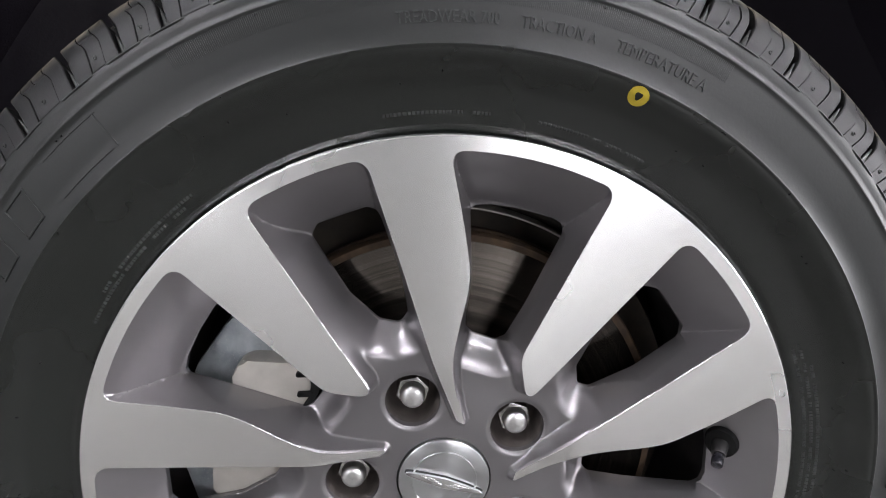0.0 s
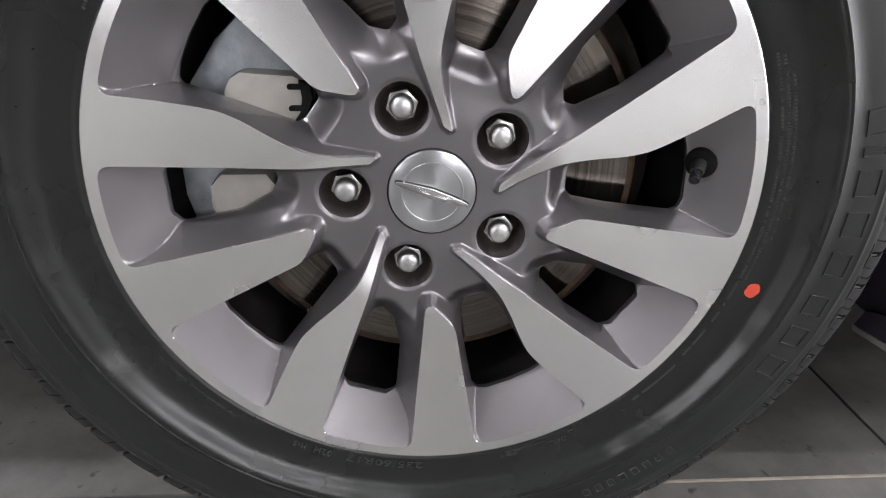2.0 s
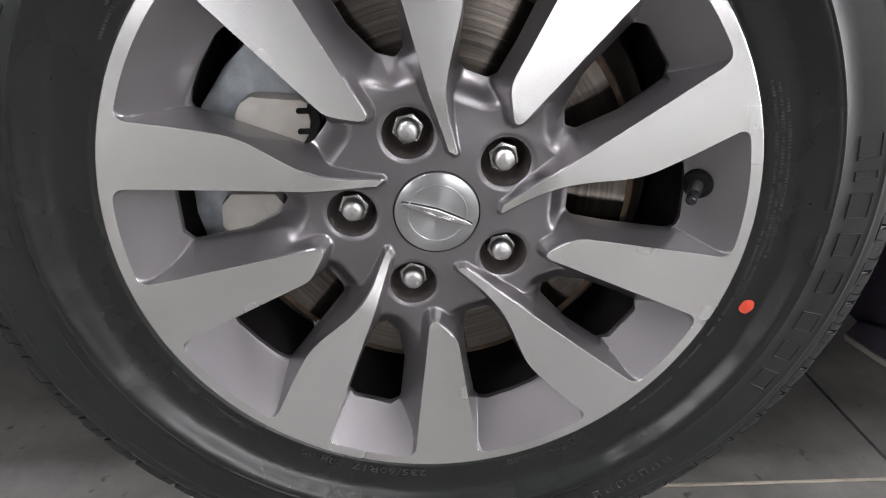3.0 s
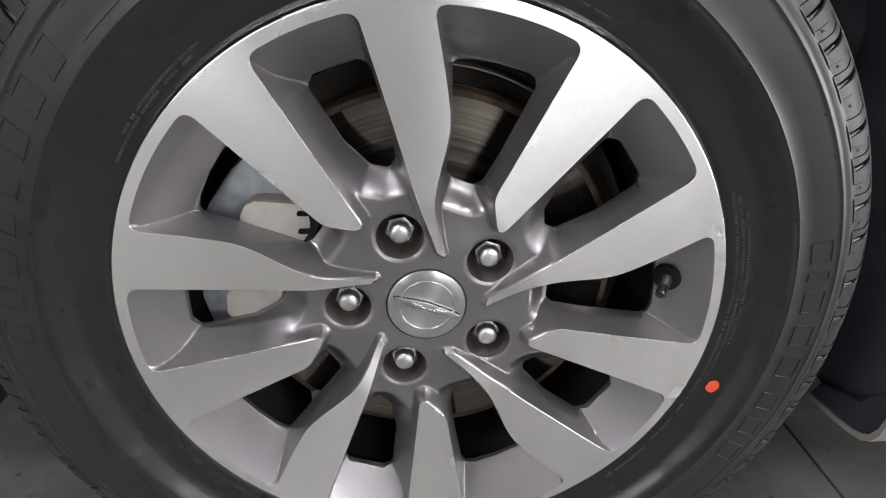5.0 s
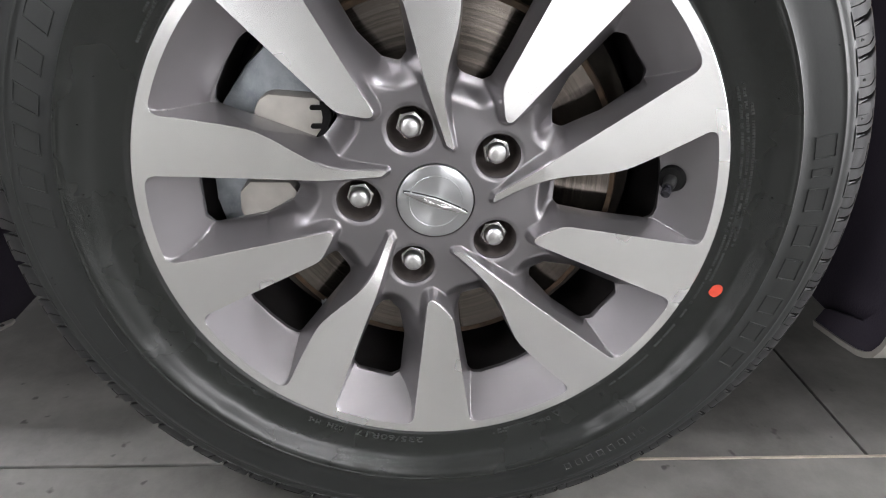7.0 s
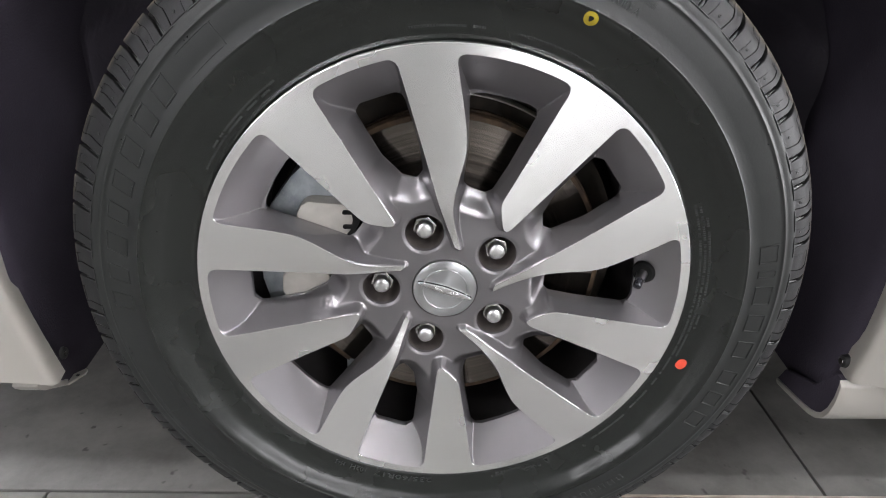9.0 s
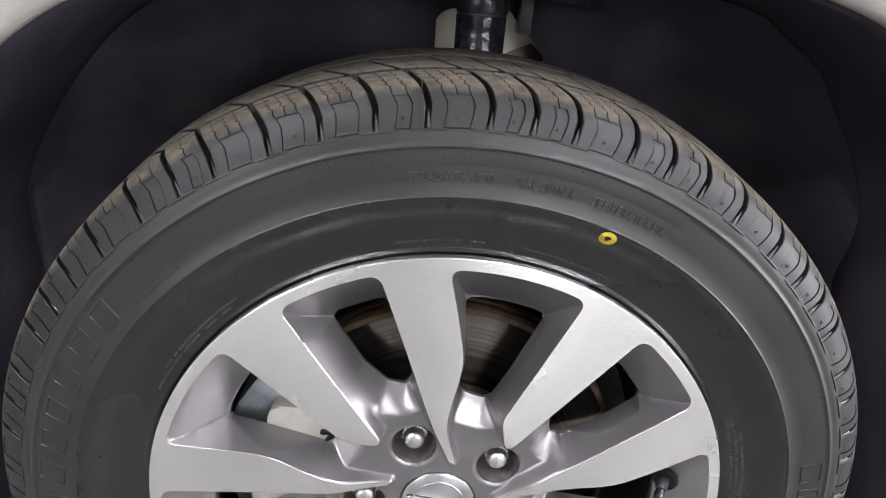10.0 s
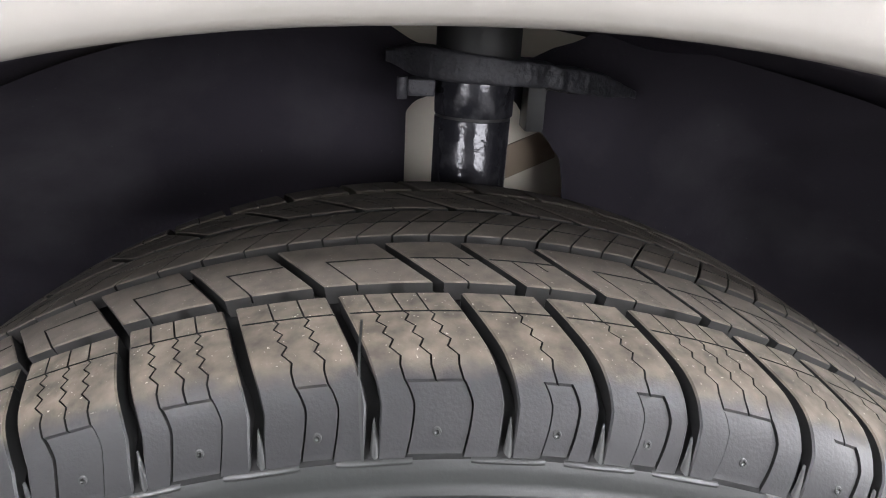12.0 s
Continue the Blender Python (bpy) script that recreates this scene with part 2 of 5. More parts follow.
CEIL = material("ceiling_board", (0.58, 0.58, 0.57), 0.9, 0.0, (0.62, 0.62, 0.61), 2)


def glow(name, color, strength):
    m = bpy.data.materials.new(name)
    m.use_nodes = True
    b = m.node_tree.nodes["Principled BSDF"]
    b.inputs["Base Color"].default_value = (0.9, 0.9, 0.9, 1)
    b.inputs["Emission Color"].default_value = (*color, 1)
    b.inputs["Emission Strength"].default_value = strength
    return m


LAMP = glow("lamp_diffuser", (0.97, 0.98, 1.0), LAMP_POWER)


# ---------------------------------------------------------------- mesh helpers
def mesh_object(name, verts, faces, mat, parent=None, label="", smooth=True, sharp=None):
    me = bpy.data.meshes.new(name)
    me.from_pydata([tuple(v) for v in verts], [], [tuple(f) for f in faces])
    me.validate()
    if mat:
        me.materials.append(mat)
    me.polygons.foreach_set("use_smooth", [smooth] * len(me.polygons))
    if smooth and sharp:
        me.set_sharp_from_angle(angle=radians(sharp))
    ob = new(name, me)
    if parent:
        ob.parent = parent
    if label:
        tagged(ob, label)
    return ob


def part(name, bm, mat, parent, label="", smooth=True, sharp=35):
    bmesh.ops.recalc_face_normals(bm, faces=bm.faces)
    me = bpy.data.meshes.new(name)
    bm.to_mesh(me)
    bm.free()
    me.materials.append(mat)
    me.polygons.foreach_set("use_smooth", [smooth] * len(me.polygons))
    if smooth:
        me.set_sharp_from_angle(angle=radians(sharp))
    ob = new(name, me)
    ob.parent = parent
    if label:
        tagged(ob, label)
    return ob


def box(lo, hi, bevel=0.0, bm=None, segs=2):
    bm = bm or bmesh.new()
    vs = bmesh.ops.create_cube(bm, size=1.0)["verts"]
    for v in vs:
        v.co = Vector([lo[i] + (v.co[i] + 0.5) * (hi[i] - lo[i]) for i in range(3)])
    if bevel:
        es = list({e for v in vs for e in v.link_edges})
        bmesh.ops.bevel(bm, geom=es, offset=bevel, segments=segs, profile=0.6, affect="EDGES")
    return bm


def lathe(profile, steps=128, a0=0.0, a1=360.0, closed=False):
    """Turns (radius, y) points about the y axis. Angles run from +x towards +z."""
    n = len(profile)
    full = abs(a1 - a0) > 359.9
    cols = steps if full else steps + 1
    verts, faces = [], []
    for i in range(cols):
        a = radians(a0 + (a1 - a0) * i / steps)
        for r, y in profile:
            verts.append((r * math.cos(a), y, r * math.sin(a)))
    for i in range(steps):
        j = (i + 1) % cols
        for k in range(n if closed else n - 1):
            m = (k + 1) % n
            faces.append((i * n + k, j * n + k, j * n + m, i * n + m))
    return verts, faces


def extrude_poly(points, y0, y1, bevel=0.0):
    """A prism of (x, z) points between two depths."""
    bm = bmesh.new()
    vs = [bm.verts.new((x, y0, z)) for x, z in points]
    f = bm.faces.new(vs)
    made = bmesh.ops.extrude_face_region(bm, geom=[f])["geom"]
    for v in made:
        if isinstance(v, bmesh.types.BMVert):
            v.co.y = y1
    if bevel:
        bmesh.ops.bevel(bm, geom=bm.edges[:], offset=bevel, segments=2, profile=0.6, affect="EDGES")
    return bm


def cylinder(p0, p1, r0, r1=None, segs=32, bevel=0.0, bm=None):
    bm = bm or bmesh.new()
    p0, p1 = Vector(p0), Vector(p1)
    d = p1 - p0
    m = Matrix.Translation((p0 + p1) / 2) @ d.to_track_quat("Z", "Y").to_matrix().to_4x4()
    vs = bmesh.ops.create_cone(bm, cap_ends=True, segments=segs, radius1=r0, radius2=r0 if r1 is None else r1, depth=d.length, matrix=m)["verts"]
    if bevel:
        es = [e for e in {e for v in vs for e in v.link_edges} if e.calc_face_angle(0) > 0.7]
        bmesh.ops.bevel(bm, geom=es, offset=bevel, segments=2, profile=0.6, affect="EDGES")
    return bm


def thing(name, label, category, at=(0, 0, 0), group="", kind=""):
    ob = new(name)
    ob.location = at
    return tagged(ob, label, category, group, kind)


# ---------------------------------------------------------------- sizes
HUB = 0.3464          # height of the wheel's centre
MID = 0.098           # depth of the tyre's middle behind the rim's face
RIM = 0.2355          # outer radius of the rim's lip

# ---------------------------------------------------------------- the room
FLOOR_LOW = -0.02
mesh_object("floor", [(-6, -6, FLOOR_LOW), (6, -6, FLOOR_LOW), (6, 6, FLOOR_LOW), (-6, 6, FLOOR_LOW)], [(0, 1, 2, 3)], GROUT)
floor = tagged(bpy.data.objects["floor"], "grey stone-look floor tiles with dark joints", "floor", kind="structure")
# unseen walls; the pier between the south windows is added to dim the top spoke
for name, lo, hi in (("wall_north", (-6.1, 6, 0), (6.1, 6.15, 3.2)), ("wall_south_1", (-6.1, -6.15, 0), (6.1, -6, 0.75)), ("wall_south_2", (-6.1, -6.15, 2.1), (6.1, -6, 3.2)), ("wall_south_3", (-6.1, -6.15, 0.75), (-5.2, -6, 2.1)), ("wall_south_4", (5.0, -6.15, 0.75), (6.1, -6, 2.1)), ("wall_south_5", (-3.0, -6.15, 0.75), (0.9, -6, 2.1)), ("wall_west", (-6.15, -6, 0), (-6, 6, 3.2)),
                     ("wall_east_1", (6, -6, 0), (6.15, -2.6, 3.2)), ("wall_east_2", (6, -0.4, 0), (6.15, 6, 3.2)),
                     ("wall_east_3", (6, -2.6, 0), (6.15, -0.4, 0.15)), ("wall_east_4", (6, -2.6, 2.2), (6.15, -0.4, 3.2))):
    w = part(name, box(lo, hi), WALL, None, smooth=False)
    tagged(w, "plain grey plaster wall", "wall", kind="structure")
# an unseen window, added to brighten the wheel from the right
window_1 = thing("window_1", "large shop window letting daylight in", "window", kind="structure")
for y in (-2.6, -1.525, -0.45):
    part("window_frame", box((6.02, y, 0.15), (6.10, y + 0.05, 2.2), 0.004), CEIL, window_1)
fill_light = bpy.data.lights.new("window_daylight", "AREA")
fill_light.shape, fill_light.size, fill_light.size_y, fill_light.energy, fill_light.color = "RECTANGLE", 2.1, 2.0, EAST_FILL_POWER, (0.98, 0.99, 1.0)
lamp = new("window_daylight", fill_light)
lamp.matrix_world = look((6.14, -1.5, 1.175), (0.0, -1.5, 1.175))
# two more unseen windows, added for reflections on spokes and sidewall
for name, x0, x1, power in (("window_2", -5.2, -3.0, SIDE_FILL_POWER), ("window_3", 0.9, 5.0, FRONT_FILL_POWER)):
    w = thing(name, "wide window letting daylight in", "window", kind="structure")
    for x in (x0, (x0 + x1) / 2 - 0.025, x1 - 0.05):
        part("window_frame", box((x, -6.10, 0.75), (x + 0.05, -6.02, 2.1), 0.004), CEIL, w)
    fill_light = bpy.data.lights.new("front_window_daylight", "AREA")
    fill_light.shape, fill_light.size, fill_light.size_y, fill_light.energy, fill_light.color = "RECTANGLE", x1 - x0 - 0.1, 1.3, power, (0.98, 0.99, 1.0)
    lamp = new("front_window_daylight", fill_light)
    lamp.matrix_world = look(((x0 + x1) / 2, -6.14, 1.425), ((x0 + x1) / 2, 0.0, 1.425))
tagged(part("ceiling", box((-6.1, -6.1, 3.2), (6.1, 6.1, 3.3)), CEIL, None, smooth=False), "plain white ceiling", "ceiling", kind="structure")


def ceiling_light(x, y, sx, sy):
    e = thing("ceiling_light", "long white ceiling light with a frosted diffuser", "lamp", (x, y, 3.2), "ceiling lights")
    part("frame", box((-sx / 2, -sy / 2, -0.06), (sx / 2, sy / 2, 0), 0.005), CEIL, e)
    part("diffuser", box((-sx / 2 + 0.02, -sy / 2 + 0.02, -0.075), (sx / 2 - 0.02, sy / 2 - 0.02, -0.058), 0.003), LAMP, e)
    return e


for x, y, sx, sy in LIGHTS:
    ceiling_light(x, y, sx, sy)

# ---------------------------------------------------------------- the alloy wheel's face
A_LEFT = [(-0.0480, 0.2310), (-0.0434, 0.2154), (-0.0330, 0.1815), (-0.0230, 0.1484), (-0.0149, 0.1210), (-0.0072, 0.0951), (0.0010, 0.0710), (0.0085, 0.0490)]
A_RIGHT = [(0.0128, 0.0462), (0.0095, 0.0590), (0.0060, 0.0730), (0.0042, 0.0880), (0.0050, 0.1010), (0.0080, 0.1170), (0.0116, 0.1320),
           (0.0138, 0.1450), (0.0138, 0.1580), (0.0098, 0.1850), (0.0030, 0.2210), (0.0008, 0.2310)]
B_SIDE = [(0.1060, 0.2090), (0.0983, 0.1938), (0.0520, 0.1018), (0.0502, 0.0976), (0.0494, 0.0936), (0.0496, 0.0890), (0.0512, 0.0780), (0.0520, 0.0733), (0.0532, 0.0706), (0.0549, 0.0697), (0.0566, 0.0703), (0.0592, 0.0727), (0.1449, 0.1703), (0.1540, 0.1800)]
HOLE_1 = [(0.0175, 0.1880), (0.0165, 0.1500), (0.0150, 0.1050), (0.0200, 0.1000), (0.0360, 0.0945), (0.0430, 0.0975), (0.0560, 0.1206), (0.0650, 0.1395), (0.0785, 0.1680), (0.0780, 0.1750), (0.0710, 0.1795), (0.0500, 0.1855), (0.0300, 0.1888)]
HOLE_2 = [(0.1344, 0.1325), (0.1440, 0.1310), (0.1640, 0.1040), (0.1632, 0.0942), (0.1330, 0.0717), (0.1027, 0.0577), (0.0940, 0.0605), (0.0925, 0.0747), (0.1041, 0.0985)]
NUT_RING, NUT_ANGLE = 0.0627, 109.27


def smooth_line(points, per=6):
    """Catmull-Rom through open points."""
    p = [np.array(q, float) for q in points]
    p = [2 * p[0] - p[1]] + p + [2 * p[-1] - p[-2]]
    out = []
    for i in range(1, len(p) - 2):
        for s in range(per):
            t = s / per
            out.append(0.5 * (2 * p[i] + (p[i + 1] - p[i - 1]) * t + (2 * p[i - 1] - 5 * p[i] + 4 * p[i + 1] - p[i + 2]) * t * t
                              + (3 * p[i] - p[i - 1] - 3 * p[i + 1] + p[i + 2]) * t ** 3))
    out.append(p[-2])
    return out


def poly_distance(px, pz, poly):
    """Signed distance to a closed outline, negative inside."""
    poly = np.asarray(poly, float)
    best, inside = np.full(px.shape, 1e9), np.zeros(px.shape, bool)
    for (ax, az), (bx, bz) in zip(poly, np.roll(poly, -1, 0)):
        ex, ez = bx - ax, bz - az
        t = np.clip(((px - ax) * ex + (pz - az) * ez) / (ex * ex + ez * ez + 1e-18), 0, 1)
        best = np.minimum(best, np.hypot(px - ax - t * ex, pz - az - t * ez))
        cross = (az > pz) != (bz > pz)
        with np.errstate(divide="ignore", invalid="ignore"):
            inside ^= cross & (px < (bx - ax) * (pz - az) / (bz - az + 1e-18) + ax)
    return np.where(inside, -best, best)


def soft_min(a, b, k):
    h = np.clip(k - np.abs(a - b), 0, None) / k
    return np.minimum(a, b) - h * h * k / 4


def turned(points, k):
    a = radians(-72 * k)
    return [(x * math.cos(a) - z * math.sin(a), x * math.sin(a) + z * math.cos(a)) for x, z in points]


def rise(x, a, b):
    t = np.clip((x - a) / (b - a), 0, 1)
    return t * t * (3 - 2 * t)


SPOKE_A = smooth_line(A_LEFT, 3) + smooth_line(A_RIGHT, 4)
RING_IN = 0.2262
NR, NA = 190, 280
rr = np.linspace(0.0325, RIM - 0.0012, NR)
aa = np.radians(np.linspace(40, 112, NA + 1))
GX, GZ = np.outer(rr, np.cos(aa)), np.outer(rr, np.sin(aa))
GR = np.hypot(GX, GZ)


def drawn_in(poly, d):
    """The outline moved inward, for rounded corners once it is grown again."""
    p = [Vector(q) for q in poly]
    area = sum(a.x * b.y - a.y * b.x for a, b in zip(p, p[1:] + p[:1]))
    out = []
    for k in range(len(p)):
        e0, e1 = (p[k] - p[k - 1]).normalized(), (p[(k + 1) % len(p)] - p[k]).normalized()
        n0, n1 = Vector((-e0.y, e0.x)), Vector((-e1.y, e1.x))
        mid = (n0 + n1).normalized()
        out.append(tuple(p[k] + mid * (d / max(0.5, mid.dot(n0))) * (1 if area > 0 else -1)))
    return out


ROUNDED = 0.0050
CORE_1, CORE_2 = drawn_in(HOLE_1, ROUNDED), drawn_in(HOLE_2, ROUNDED)


def fields(px, pz):
    r = np.hypot(px, pz)
    spokes = np.full(px.shape, 1e9)
    for k in (-1, 0, 1):
        spokes = np.minimum(spokes, poly_distance(px, pz, turned(SPOKE_A, k)) - 0.0007)
        spokes = np.minimum(spokes, poly_distance(px, pz, turned(B_SIDE, k)) - 0.0007)
    face = soft_min(spokes, RING_IN - r, 0.010)
    hole = np.full(px.shape, 1e9)
    for k in (-1, 0, 1):
        hole = np.minimum(hole, poly_distance(px, pz, turned(CORE_1, k)) - ROUNDED)
        hole = np.minimum(hole, poly_distance(px, pz, turned(CORE_2, k)) - ROUNDED)
    pocket = np.full(px.shape, 1e9)
    for k in range(5):
        a = radians(NUT_ANGLE - 72 * k)
        pocket = np.minimum(pocket, np.hypot(px - NUT_RING * math.cos(a), pz - NUT_RING * math.sin(a)) - 0.0185)
    return face, hole, pocket, spokes


HOLE_DEEP = 0.032
fd, hd, pd, sd = fields(GX, GZ)
base = 0.008 * (1 - rise(GR, 0.045, 0.095))
out_face = np.clip(fd, 0, None)
# flat walls: each spoke's side falls to the window's edge, a sloping floor falls from the rim, and they meet in a crease
OPEN_1 = [(0.0040, 0.2290), (0.0175, 0.1870), (0.0165, 0.1500), (0.0150, 0.1050), (0.0200, 0.1000), (0.0360, 0.0945), (0.0430, 0.0975), (0.0650, 0.1395), (0.0785, 0.1700), (0.1025, 0.2045), (0.0600, 0.2320)]
OPEN_2 = [(0.1480, 0.1740), (0.1350, 0.1325), (0.1041, 0.0985), (0.0925, 0.0747), (0.0940, 0.0605), (0.1027, 0.0577), (0.1330, 0.0717), (0.1632, 0.0950), (0.1975, 0.1130), (0.2000, 0.1700)]
wide = np.full(GX.shape, 1e9)
for k in (-1, 0, 1):
    wide = np.minimum(wide, np.minimum(poly_distance(GX, GZ, turned(OPEN_1, k)), poly_distance(GX, GZ, turned(OPEN_2, k))))
wide = np.clip(wide, 0, None)
flank = HOLE_DEEP * np.clip(sd, 0, None) / (np.clip(sd, 0, None) + wide + 1e-5)
slope = np.clip((RING_IN - GR) * 0.92, 0, None)
walls = np.clip(soft_min(soft_min(flank, slope, 0.0022), np.full(GX.shape, HOLE_DEEP + 0.0006), 0.002), 0, None)
walls = soft_min(walls, out_face * 4.5, 0.001)
plateau = 0.0135 + 0.018 * (1 - rise(hd, 0.0, 0.020)) + 0.0015 * rise(GR, 0.05, 0.08)
border = 0.0010 * rise(out_face, 0.0, 0.0009) + np.clip(out_face - 0.0011, 0, None) * 3.2
hubby = base + soft_min(border, plateau - base, 0.004)
mixr = rise(GR, 0.088, 0.125)
DEEP = hubby * (1 - mixr) + walls * mixr
DEEP = DEEP + 0.0015 * np.clip(1 - np.abs(pd) / 0.004, 0, 1) ** 2 * (fd > 0.003)
DEEP = np.where(fd <= 0, base, DEEP)


def cut(verts, scal, tris):
    """Splits triangles where the value on their corners changes sign. Returns verts, scal rows, inside, outside, crossing edges."""
    verts, vals = list(verts), list(scal)
    inside, outside, edges, seen = [], [], [], {}

    def mid(i, j):
        key = (min(i, j), max(i, j))
        if key not in seen:
            a, b = vals[i][0], vals[j][0]
            t = a / (a - b)
            verts.append(verts[i] + (verts[j] - verts[i]) * t)
            row = vals[i] + (vals[j] - vals[i]) * t
            row[0] = 0.0
            vals.append(row)
            seen[key] = len(verts) - 1
        return seen[key]

    for tri in tris:
        s = [vals[i][0] > 0 for i in tri]
        if not any(s):
            inside.append(tri)
        elif all(s):
            outside.append(tri)
        else:
            lone = s.index(True) if sum(s) == 1 else s.index(False)
            i, j, k = (tri[(lone + d) % 3] for d in range(3))
            p, q = mid(i, j), mid(i, k)
            (outside if s[lone] else inside).append((i, p, q))
            (inside if s[lone] else outside).extend([(p, j, k), (p, k, q)])
            edges.append((p, q))
    return verts, vals, inside, outside, edges


def face_sector():
    verts = [np.array(v) for v in np.stack([GX, DEEP, GZ], -1).reshape(-1, 3)]
    vals = [np.array(v) for v in np.stack([fd, hd, pd], -1).reshape(-1, 3)]
    w = NA + 1
    tris = []
    for i in range(NR - 1):
        for j in range(NA):
            a, b, c, d = i * w + j, (i + 1) * w + j, (i + 1) * w + j + 1, i * w + j + 1
            tris += [(a, b, c), (a, c, d)] if (i + j) % 2 else [(a, b, d), (b, c, d)]
    verts, vals, metal, paint, outline = cut(verts, vals, tris)
    for i, v in enumerate(vals):
        if v[0] == 0.0:
            r = math.hypot(verts[i][0], verts[i][2])
            verts[i][1] = 0.008 * (1 - float(rise(np.array(r), 0.045, 0.095)))
    rims = []
    for row, deep in ((1, 0.0355), (2, 0.046)):
        vals = [np.array([v[row], *v]) if len(v) == 3 else v for v in vals]
        vals = [np.array([v[-3:][row], *v[-3:]]) for v in vals]
        verts, vals, _, paint, edges = cut(verts, vals, paint)
        rims.append((edges, deep))
    return verts, metal, paint, rims, outline


S_VERTS, S_METAL, S_PAINT, S_RIMS, S_LINE = face_sector()


def pick(verts, faces):
    """Only the vertices that these faces use."""
    used = sorted({i for f in faces for i in f})
    at = {i: k for k, i in enumerate(used)}
    return [verts[i] for i in used], [tuple(at[i] for i in f) for f in faces]


def spun(verts, faces, times=5):
    """The mesh repeated about the y axis."""
    vs, fs = [], []
    for k in range(times):
        m = Matrix.Rotation(radians(72 * k), 3, "Y")
        n = len(vs)
        vs += [tuple(m @ Vector(v)) for v in verts]
        fs += [tuple(i + n for i in f) for f in faces]
    return vs, fs


alloy_wheel = thing("alloy_wheel", "ten-spoke alloy wheel with machined faces and dark grey pockets", "wheel", (0, 0, HUB))

ring_f, a_f, b_f = [], [], []
# a narrow chamfer along the machined outline
line_at = sorted({i for e in S_LINE for i in e})
lx, lz = np.array([S_VERTS[i][0] for i in line_at]), np.array([S_VERTS[i][2] for i in line_at])
EPS = 2e-4
gx = (fields(lx + EPS, lz)[0] - fields(lx - EPS, lz)[0]) / (2 * EPS)
gz = (fields(lx, lz + EPS)[0] - fields(lx, lz - EPS)[0]) / (2 * EPS)
norm = np.hypot(gx, gz) + 1e-9
chamfer_at = {}
for i, k in enumerate(line_at):
    chamfer_at[k] = len(S_VERTS)
    S_VERTS.append(np.array([lx[i] + gx[i] / norm[i] * 0.00012, S_VERTS[k][1] + 0.00015, lz[i] + gz[i] / norm[i] * 0.00012]))
S_METAL = S_METAL + [(i, j, chamfer_at[j]) for i, j in S_LINE] + [(i, chamfer_at[j], chamfer_at[i]) for i, j in S_LINE]
for f in S_METAL:
    cx, cz = sum(S_VERTS[i][0] for i in f) / 3, sum(S_VERTS[i][2] for i in f) / 3
    (ring_f if math.hypot(cx, cz) > RING_IN else a_f if math.degrees(math.atan2(cz, cx)) > 70 else b_f).append(f)

# the lip: flat machined ring, rounded edge, flange going back to the tyre
vs, fs = spun(*pick(S_VERTS, ring_f))
lip_v, lip_f = lathe([(RIM - 0.0012, 0.0), (RIM - 0.0004, 0.0003), (RIM, 0.0012), (RIM, 0.006), (RIM - 0.004, 0.010), (RIM - 0.012, 0.013)], 240)
mesh_object("rim_lip", vs + lip_v, fs + [tuple(i + len(vs) for i in f) for f in lip_f], MACHINED, alloy_wheel, "machined silver rim lip", sharp=15)
for name, faces in (("long_spoke_face", a_f), ("short_spoke_face", b_f)):
    v, f = pick(S_VERTS, faces)
    f = [q if (v[q[1]][2] - v[q[0]][2]) * (v[q[2]][0] - v[q[0]][0]) - (v[q[1]][0] - v[q[0]][0]) * (v[q[2]][2] - v[q[0]][2]) < 0 else tuple(reversed(q)) for q in f]
    first = mesh_object(name, v, f, MACHINED, alloy_wheel, "machined silver spoke face", sharp=15)
    for k in range(1, 5):
        o = new(name, first.data)
        o.parent, o.rotation_euler = alloy_wheel, (0, radians(72 * k), 0)
        tagged(o, "machined silver spoke face")

# the painted pockets with the walls of the windows
pv, pf = list(S_VERTS), list(S_PAINT)
for edges, deep in S_RIMS:
    low = {}
    for i, j in edges:
        for k in (i, j):
            if k not in low:
                c = pv[k].copy()
                c[1] = deep
                low[k] = len(pv)
                pv.append(c)
        pf.append((i, j, low[j], low[i]))
pv, pf = pick(pv, pf)
body_ob = mesh_object("painted_body", *spun(pv, pf), PAINT, alloy_wheel, "dark grey metallic painted pockets")
bm = bmesh.new()
bm.from_mesh(body_ob.data)
bmesh.ops.remove_doubles(bm, verts=bm.verts, dist=1e-6)
bmesh.ops.recalc_face_normals(bm, faces=bm.faces)
bm.to_mesh(body_ob.data)
bm.free()
body_ob.data.polygons.foreach_set("use_smooth", [True] * len(body_ob.data.polygons))
body_ob.data.set_sharp_from_angle(angle=radians(50))

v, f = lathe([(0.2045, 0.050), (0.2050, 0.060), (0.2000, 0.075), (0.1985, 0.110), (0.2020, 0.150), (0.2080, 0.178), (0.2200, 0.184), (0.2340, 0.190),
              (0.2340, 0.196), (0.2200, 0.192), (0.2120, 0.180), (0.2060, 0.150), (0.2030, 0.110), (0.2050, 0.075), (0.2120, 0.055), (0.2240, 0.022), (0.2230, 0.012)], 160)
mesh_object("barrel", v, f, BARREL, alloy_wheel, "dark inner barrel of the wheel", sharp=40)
v, f = lathe([(0.0325, 0.052), (0.0560, 0.054), (0.0800, 0.054), (0.0830, 0.050)], 96)
mesh_object("hub_pad", v, f, POCKET, alloy_wheel, sharp=40)

